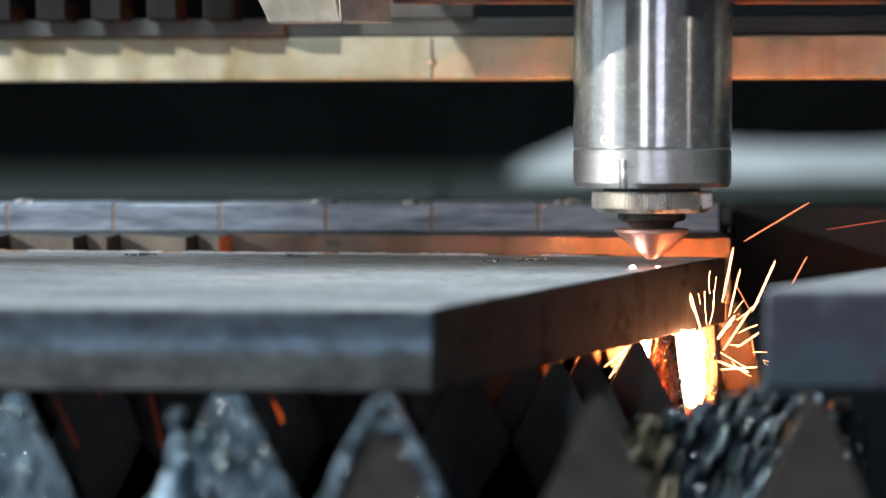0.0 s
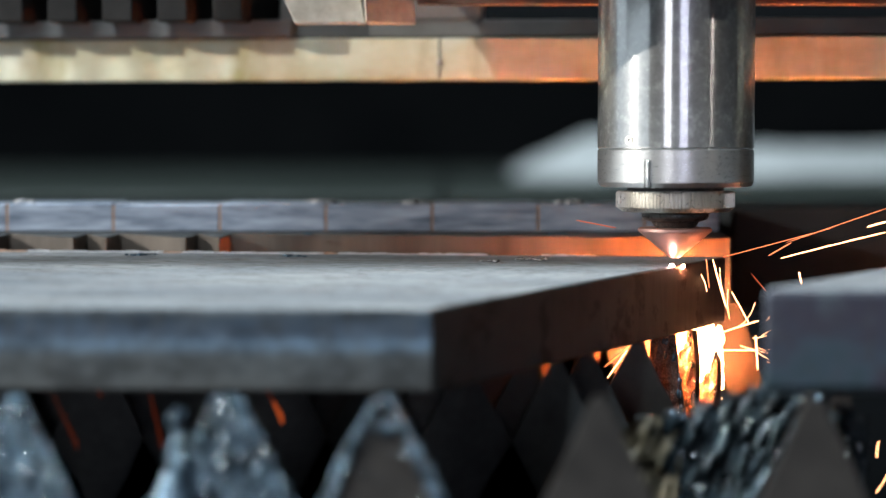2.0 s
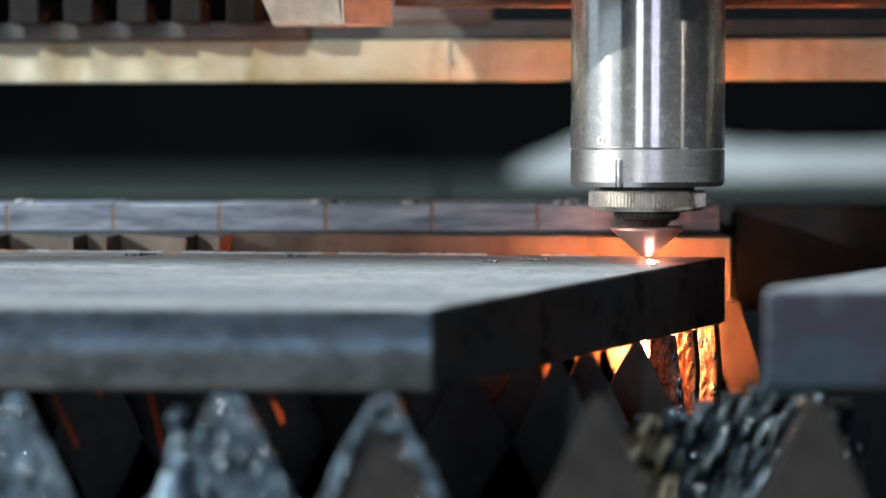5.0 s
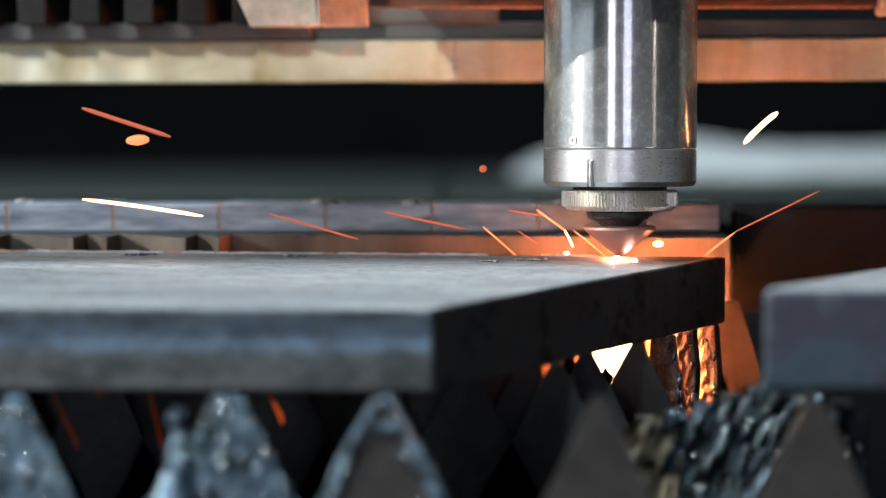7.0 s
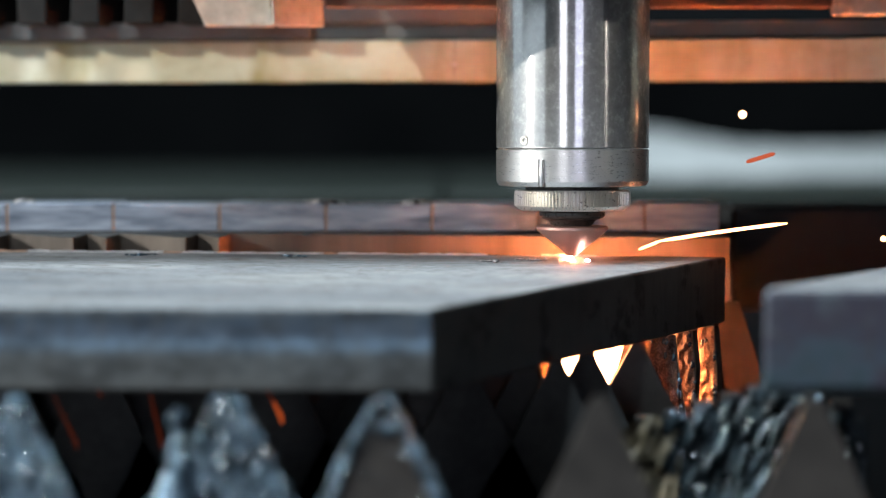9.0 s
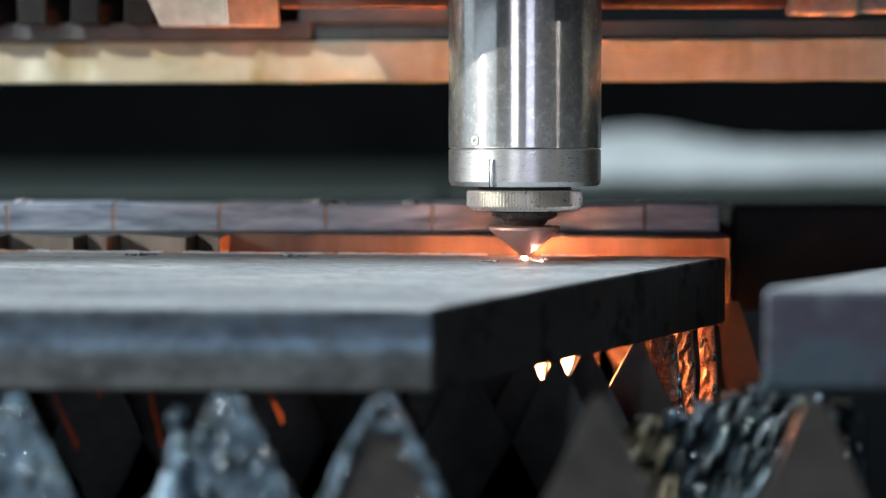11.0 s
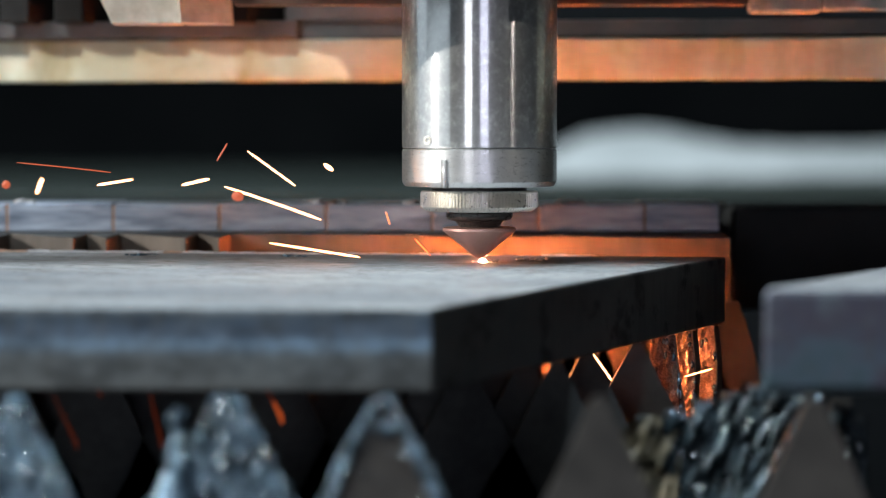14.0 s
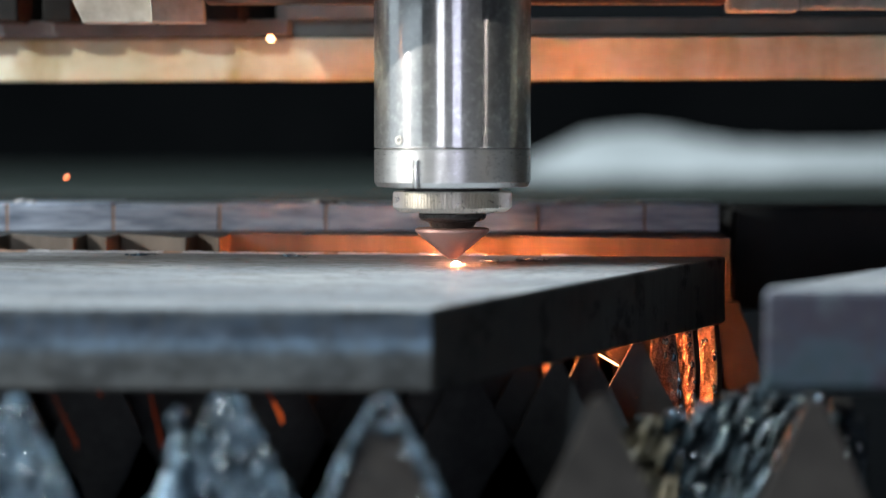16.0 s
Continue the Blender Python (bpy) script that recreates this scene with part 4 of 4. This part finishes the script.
    burst(8.0, [(90.2, 753, 64.6, 18.0, -88, 1.13, 1), (94.9, 753, 58.2, 8.0, 73, 1.88, 3), (94.9, 753, 51.0, 17.1, 75, 1.51, 3), (103.5, 753, 58.2, 18.4, 73, 1.32, 3), (119.4, 753, 63.8, 24.6, 55, 1.51, 3), (114.1, 753, 49.6, 22.1, 49, 1.32, 3), (110.3, 753, 30.8, 21.5, 57, 0.94, 1), (149.1, 753, 24.9, 42.6, 12, 1.13, 1), (154.7, 753, 18.2, 38.9, 4, 1.51, 3), (149.8, 727, 45.5, 11.1, -60, 2.37, 3)])
    burst(8.0, [(165.7, 753, 44.5, 17.6, 24, 1.51, 2), (78.5, 753, 4.8, 10.7, 58, 0.75, 2), (93.5, 753, 6.5, 14.2, 51, 0.57, 1), (90.1, 753, 7.1, 28.2, 18, 0.57, 1), (114.3, 753, -19.4, 19.0, -58, 0.57, 3), (120.2, 762, -30.6, 15.9, -59, 0.38, 2), (95.7, 751, 1.0, 1.8, 0, 1.50, 3), (113.0, 753, 15.5, 8.8, 18, 0.57, 1)])
    burst(8.5, [(-48.3, 753, 30.7, 26.2, -38, 1.51, 3), (-52.4, 753, 23.6, 44.3, -10, 1.51, 3), (-52.1, 753, 21.1, 23.4, -19, 1.51, 3), (-48.7, 753, 35.3, 15.5, -71, 0.94, 1), (-43.8, 753, 31.7, 6.0, 28, 0.75, 1), (-79.6, 753, 28.7, 11.5, -10, 0.75, 1), (101.8, 753, 75.6, 11.3, -80, 3.39, 3), (89.3, 753, 63.8, 7.5, -76, 3.02, 3), (98.4, 753, 58.6, 12.9, 55, 2.45, 3), (109.6, 753, 67.9, 14.2, 18, 0.75, 1)])
    burst(8.5, [(158.7, 753, 48.6, 35.9, 34, 0.94, 2), (105.1, 753, 19.6, 32.0, 23, 1.13, 3), (102.6, 753, 25.9, 17.5, 50, 0.75, 1), (75.4, 753, 8.7, 16.3, 63, 0.57, 1), (48.9, 751, 3.0, 4.9, -61, 0.94, 3), (39.4, 753, 4.6, 10.4, -44, 0.57, 1), (85.4, 751, 2.3, 1.9, 0, 1.88, 3), (122.2, 753, -22.7, 7.4, 58, 1.13, 3), (-94.1, 753, 10.0, 7.1, 0, 1.51, 1), (-37.0, 753, 10.0, 8.2, 0, 1.51, 1)])
    burst(9.0, [(80.8, 753, 4.8, 8.5, 22, 1.13, 3), (109.7, 753, 10.0, 51.3, 8, 1.51, 3), (117.3, 753, 56.2, 3.4, 0, 3.39, 3), (124.5, 753, 39.3, 11.7, 17, 1.88, 1), (167.0, 727, 8.7, 2.2, 0, 2.18, 3)])
    burst(11.5, [(-82.9, 726, 52.4, 9.1, 37, 3.09, 2), (-61.3, 726, 56.0, 3.6, 8, 3.63, 1), (4.3, 750, 3.2, 9.4, -26, 0.94, 3), (63.1, 733, -41.9, 8.1, -56, 0.92, 3), (62.6, 733, -39.7, 8.9, 30, 0.55, 3), (49.5, 733, -39.2, 4.9, 45, 0.92, 3)])
    burst(12.0, [(-107.0, 750, 19.4, 24.8, -4, 0.94, 2), (-66.2, 750, 15.4, 34.8, -13, 1.31, 3), (-37.3, 750, 5.9, 27.2, -25, 1.13, 3), (-30.7, 750, 5.8, 32.1, -13, 0.94, 3), (-43.2, 750, 6.9, 23.0, -4, 0.56, 2), (-18.6, 750, 9.0, 29.3, -33, 0.75, 3), (-13.6, 748, 2.5, 11.1, -24, 0.94, 3), (0.7, 748, 3.4, 5.3, -52, 0.94, 2)])
    burst(12.5, [(-160.9, 747, 27.6, 23.4, -5, 0.75, 2), (-155.4, 721, 17.7, 22.9, -1, 1.81, 2), (-38.6, 747, 17.9, 45.8, -25, 1.12, 3), (-52.5, 745, 2.9, 33.7, -9, 1.12, 3), (-62.0, 747, 13.1, 38.8, -4, 0.75, 1), (-36.1, 747, 10.1, 36.6, -33, 0.37, 2), (-31.2, 747, 5.2, 25.4, -23, 0.75, 2), (-8.6, 747, 4.6, 20.7, -16, 0.37, 1), (106.9, 747, 44.1, 10.6, -55, 2.99, 1), (-60.9, 747, 15.1, 24.8, -21, 0.37, 1)])
    burst(12.5, [(62.6, 733, -39.7, 8.8, -50, 0.92, 3)])
    burst(13.0, [(-153.9, 745, 76.2, 18.4, -69, 0.93, 1), (-162.8, 745, 67.3, 19.4, -37, 1.12, 2), (-159.1, 719, 58.1, 14.1, -15, 1.80, 3), (-167.3, 745, 51.5, 9.3, 11, 1.12, 2), (-128.6, 745, 27.3, 13.8, -10, 1.49, 2), (-76.4, 745, 20.5, 31.8, -16, 1.31, 3), (-77.1, 745, 23.1, 23.1, -24, 0.75, 2), (-51.7, 745, 14.9, 31.5, -16, 1.12, 3), (-42.5, 745, 21.8, 32.6, -29, 0.93, 3), (-47.8, 745, 23.3, 20.9, -11, 1.12, 3)])
    burst(13.0, [(-20.4, 745, 15.2, 35.9, -37, 0.93, 3), (-34.2, 743, 4.1, 27.2, -12, 1.12, 3), (-26.5, 745, 5.0, 8.7, 0, 1.87, 3), (-36.3, 743, 1.0, 12.0, 0, 1.30, 3), (-38.2, 745, 12.4, 42.9, -23, 0.37, 1), (-18.5, 745, 6.6, 28.5, -22, 0.37, 1), (62.0, 733, -38.6, 10.1, -63, 1.28, 3)])
    burst(13.5, [(-142.4, 743, 52.0, 8.3, -11, 1.12, 1), (-89.2, 717, 53.4, 2.6, -14, 1.97, 3), (-168.7, 743, 37.4, 5.7, -7, 0.74, 2), (-111.4, 743, 30.3, 3.1, 38, 0.93, 2), (-73.1, 743, 29.3, 10.5, -6, 1.30, 2), (-75.5, 743, 23.7, 50.2, -17, 0.93, 2), (-125.0, 743, 20.6, 32.2, -3, 0.74, 2), (-120.1, 743, 15.0, 14.6, 20, 1.30, 2), (-58.9, 743, 24.8, 2.2, 53, 1.30, 2), (-25.1, 743, 5.8, 23.7, -27, 1.12, 3)])
    burst(13.5, [(-28.8, 743, 12.2, 5.1, 49, 0.56, 3), (-24.6, 743, 13.3, 5.4, -17, 0.56, 2), (-21.9, 743, 18.3, 12.1, -13, 1.30, 1), (0.4, 743, 7.8, 15.4, -54, 0.93, 3), (-9.1, 743, 5.9, 20.3, -22, 0.37, 1), (42.0, 743, 24.5, 4.1, 23, 4.09, 3), (61.8, 733, -38.0, 8.7, -9, 1.10, 3), (62.4, 733, -43.5, 8.4, -43, 1.28, 3)])
    burst(14.0, [(-146.3, 741, 35.6, 36.5, -6, 0.56, 1), (-162.8, 715, 29.5, 3.2, 0, 3.22, 1), (-150.3, 715, 29.0, 6.2, 68, 1.61, 3), (-126.6, 741, 29.9, 14.1, 9, 1.11, 3), (-95.5, 741, 30.0, 10.9, 13, 1.30, 3), (-85.2, 741, 41.5, 7.9, 59, 0.74, 1), (-66.2, 741, 35.2, 22.7, -36, 0.93, 3), (-65.8, 741, 21.8, 39.3, -19, 1.11, 3), (-76.5, 715, 25.2, 4.7, -13, 3.94, 1), (-44.2, 741, 35.7, 4.7, -37, 1.86, 3)])
    burst(14.0, [(-49.5, 739, 3.8, 35.1, -9, 0.93, 3), (-21.3, 741, 16.0, 5.1, -72, 0.74, 2), (-7.8, 741, 4.7, 8.8, -47, 0.56, 2), (61.3, 733, -41.1, 12.8, -55, 0.92, 3), (99.2, 742, -44.1, 11.1, 16, 0.56, 3)])
    burst(14.5, [(-142.4, 713, 85.0, 6.3, 0, 2.14, 3), (-148.2, 713, 75.2, 7.9, 0, 1.96, 3), (-119.3, 713, 70.6, 6.9, -33, 2.50, 2), (-152.2, 739, 57.0, 30.2, -24, 1.11, 2), (-157.5, 713, 35.4, 14.6, 0, 1.96, 2), (-119.6, 739, 30.6, 23.0, -14, 1.11, 3), (-63.4, 739, 32.8, 27.7, -21, 1.30, 3), (-51.9, 739, 37.2, 18.2, -24, 1.30, 2), (-65.9, 739, 27.1, 13.1, 12, 0.74, 1), (-71.8, 739, 32.2, 5.8, -86, 1.11, 1)])
    burst(14.5, [(-58.4, 739, 28.2, 4.1, -87, 0.74, 1), (-78.0, 713, 17.4, 78.3, -10, 1.61, 3), (-46.6, 739, 16.0, 29.2, -34, 1.11, 3), (-27.3, 739, 7.0, 29.6, -24, 0.93, 3), (-34.6, 739, 6.0, 30.3, -20, 0.74, 2), (-18.5, 739, 4.9, 35.5, -13, 0.56, 3), (-24.2, 737, 3.7, 32.0, -7, 0.74, 2), (25.4, 737, 3.4, 6.6, 23, 1.66, 3), (37.5, 739, 17.1, 2.6, 0, 2.41, 3), (63.5, 733, -42.1, 6.8, -4, 0.92, 3)])
    burst(14.5, [(-126.6, 739, 26.0, 4.4, -39, 0.74, 1)])
    burst(15.0, [(-95.8, 711, 76.0, 7.4, -23, 1.96, 3), (-163.9, 737, 54.6, 15.9, 50, 1.29, 1), (-105.9, 737, 57.7, 14.1, -28, 1.29, 3), (-108.7, 737, 55.0, 9.6, -55, 1.11, 1), (-112.9, 737, 48.4, 22.1, -26, 1.48, 3), (-88.7, 737, 47.1, 7.0, -15, 0.92, 1), (-76.0, 737, 40.9, 24.1, -28, 1.29, 3), (-51.1, 737, 41.6, 13.7, -40, 1.66, 3), (-57.4, 737, 32.6, 3.3, 0, 2.58, 3), (-51.9, 737, 34.9, 3.6, -33, 1.85, 3)])
    burst(15.0, [(-28.9, 737, 29.0, 11.5, -43, 0.92, 1), (65.3, 737, 57.8, 10.6, -11, 2.21, 2), (-154.0, 737, 39.0, 32.7, -8, 0.92, 3), (-142.5, 737, 32.6, 42.1, -7, 1.29, 2), (-107.0, 737, 17.7, 82.3, -9, 1.29, 3), (-109.5, 737, 20.3, 70.3, -8, 0.55, 1), (-57.2, 737, 23.3, 35.1, -15, 0.74, 2), (-44.9, 737, 15.3, 29.5, -21, 1.29, 3), (-25.3, 737, 5.5, 15.2, -37, 1.11, 3), (-14.4, 737, 15.4, 20.6, -49, 1.48, 3)])
    burst(15.0, [(-15.0, 737, 12.7, 25.1, -38, 0.74, 2), (27.3, 737, 12.7, 12.0, 57, 1.29, 3), (50.6, 735, 4.4, 15.1, 19, 0.74, 2), (74.1, 737, 9.2, 33.2, 9, 0.74, 1), (-27.0, 737, 7.8, 28.4, -23, 0.37, 1), (-8.0, 735, 4.1, 6.1, -68, 0.92, 3)])
    burst(15.5, [(-67.4, 709, 79.1, 7.4, -38, 2.66, 3), (-103.9, 709, 71.1, 2.9, 0, 2.66, 2), (-115.0, 709, 62.4, 9.3, -13, 2.49, 1), (-136.4, 709, 38.8, 15.1, -7, 1.95, 3), (-129.1, 735, 35.5, 10.6, -18, 1.10, 1), (-117.7, 709, 33.8, 8.2, 56, 2.13, 2), (-76.8, 709, 42.9, 3.9, -65, 2.84, 3), (-46.0, 735, 39.7, 6.4, -24, 2.58, 1), (-25.0, 735, 36.6, 5.6, -74, 2.58, 2), (-76.4, 735, 29.4, 26.0, -5, 1.10, 1)])
    burst(15.5, [(-63.1, 735, 27.1, 32.0, -23, 0.92, 3), (-50.2, 735, 13.1, 23.3, -27, 0.92, 3), (-37.2, 735, 4.7, 8.7, -50, 0.74, 3), (-38.6, 735, 17.2, 27.1, -29, 1.10, 3), (-23.6, 735, 6.4, 11.1, -53, 0.92, 3), (-32.1, 735, 13.1, 37.2, -27, 0.55, 2), (-25.6, 735, 26.0, 7.8, 19, 1.47, 2), (25.8, 735, 9.5, 5.8, 68, 2.21, 3)])
    burst(16.0, [(-63.2, 707, 83.1, 3.5, -40, 3.01, 3), (-138.6, 707, 32.4, 3.1, 53, 2.12, 2), (63.6, 733, -38.2, 9.0, -30, 0.92, 3)])


def stray_sparks():
    """Sparks between the counted bursts, thrown to the side where the cut throws them at that time."""
    rng = random.Random(12)
    times = [4.4 + 0.24 * k for k in range(8)] + [9.4 + 0.24 * k for k in range(8)]
    for t in times:
        hx, hy = track(t)
        right = 0.9 if t < 6.2 else 0.5 if t < 9.4 else 0.2
        for k in range(rng.randint(3, 5)):
            side = 1 if rng.random() < right else -1
            far = rng.uniform(0.02, 0.16)
            angle = rng.uniform(5, 40)
            z = 0.002 + far * math.tan(radians(angle)) * rng.uniform(0.3, 0.8)
            fly(t, 1000 * (hx + side * far), 1000 * hy - rng.uniform(4, 20), 1000 * min(z, 0.09), rng.uniform(5, 28), side * angle, rng.uniform(0.5, 1.5), rng.choice((1, 2, 3, 3)))


def fountain():
    """Fine sparks that spray off the stream below the plate's corner at the start, a rigid cluster a burst."""
    rng = random.Random(21)
    for k in range(10):
        t = 0.25 * k
        hx, hy = track(t)
        bm = bmesh.new()
        for n in range(16 if t < 2.1 else 7):
            angle, far, long = rng.uniform(-35, 120), rng.uniform(0.004, 0.024), rng.uniform(0.004, 0.014)
            wide, bow = rng.uniform(0.00012, 0.00024), rng.uniform(-50, 50)
            px, pz = far * math.cos(radians(angle)), far * math.sin(radians(angle))
            ring = None
            for q in range(6):
                heading = radians(angle + bow * (q / 5 - 0.5))
                here = [bm.verts.new((px + wide * math.sin(-heading) * math.cos(a), wide * math.sin(a), pz + wide * math.cos(heading) * math.cos(a))) for a in (0.5, 2.6, 4.7)]
                if ring:
                    for c in range(3):
                        bm.faces.new((ring[c], ring[(c + 1) % 3], here[(c + 1) % 3], here[c]))
                ring = here
                px, pz = px + long / 5 * math.cos(heading), pz + long / 5 * math.sin(heading)
        ob = link_mesh("spark_spray", bm, YELLOWHOT)
        tagged(ob, "fan of fine yellow-white sparks off the molten stream", "sparks", "spark sprays", "stuff")
        inside = pose(hx - 0.022, hy - 0.004, -0.130)
        out = pose(hx + 0.024, hy + 0.016, -0.034)
        gone = pose(hx + 0.120, hy + 0.060, -0.150, 0, 40)
        rest = pose(hx + 0.55 + 0.02 * k, hy, -0.870, 0, 60)
        rows = [(0.0, inside), (t - 0.15, inside)] if t > 0.2 else []
        SPARKS.append((ob, rows + [(t, out), (t + 0.12, pose(hx + 0.030, hy + 0.018, -0.034)), (t + 0.30, gone), (t + 0.70, rest), (16.0, rest)]))


bursts()
stray_sparks()
fountain()


def motions():
    walk(HEAD, [(t, pose(x, y, 0)) for t, x, y, g in TRACK])
    walk(CARRIAGE, [(t, pose(x, y, 0)) for t, x, y, g in TRACK])
    walk(JET, [(t, pose(x, y, 0)) for t, x, y, g in TRACK])

    def on_plate(rows, lift):
        made = []
        for t, dx, dy, dz in rows:
            x, y = track(t)
            made.append((t, pose(dx, dy, tip(x + dx, y + dy) + lift + dz)))
        return made

    # the glow sits deeper in the kerf while the cut runs aslant to the gantry
    walk(KERF_GLOW, on_plate([(0.0, 0.0030, 0.0036, -0.0008), (4.2, 0.0030, 0.0036, -0.0008), (6.3, -0.0006, 0.0046, 0.0004), (9.5, -0.0006, 0.0046, 0.0004), (11.2, 0.0002, 0.0046, 0.0002), (13.4, 0.0002, 0.0046, 0.0001), (14.0, 0.0016, 0.0056, 0.0001), (16.0, 0.0016, 0.0056, 0.0001)], 0.0002))
    # the melt trails behind the way the nozzle goes
    walk(TRAILING_MELT, on_plate([(0.0, -0.0076, -0.0030, 0.0003), (1.7, -0.0076, -0.0030, 0.0003), (2.2, 0.0016, -0.0050, 0.0002), (6.2, 0.0016, -0.0050, 0.0002), (6.7, 0.0060, -0.0010, 0), (11.0, 0.0060, -0.0010, 0), (11.6, 0.0030, 0.0040, 0), (16.0, 0.0008, 0.0056, 0)], 0.0002))
    # the stream leans further along the cut at first
    walk(JET_STREAM, [(0.0, pose(-0.004, 0.004, 0)), (4.2, pose(-0.003, 0.004, 0)), (6.3, pose(-0.004, 0.004, 0)), (16.0, pose(-0.004, 0.004, 0))])
    walk(SPRAY, [(0.0, pose(0.0135, 0.016, 0)), (1.2, pose(0.0125, 0.018, 0)), (2.0, pose(0.0140, 0.030, 0)), (2.6, pose(0.0165, 0.033, 0)), (4.2, pose(0.0190, 0.030, 0)), (6.3, pose(-0.001, 0.010, 0)), (16.0, pose(-0.001, 0.010, 0))])
    walk(SIDE_SPRAY, [(0.0, pose(0.015, 0.022, 0)), (2.0, pose(0.015, 0.031, 0)), (4.2, pose(0.019, 0.028, 0)), (6.3, pose(-0.0085, 0.014, 0)), (8.1, pose(-0.0085, 0.014, 0)), (8.6, pose(0.010, 0.014, 0)), (9.2, pose(0.0155, 0.014, 0)), (16.0, pose(0.0155, 0.014, 0))])
    for ob, rows in SPARKS:
        walk(ob, rows)
    walk(GANTRY, [(t, pose(g, 0.822 + y - 0.733, 0, 0, 0, -6)) for t, x, y, g in TRACK])


motions()
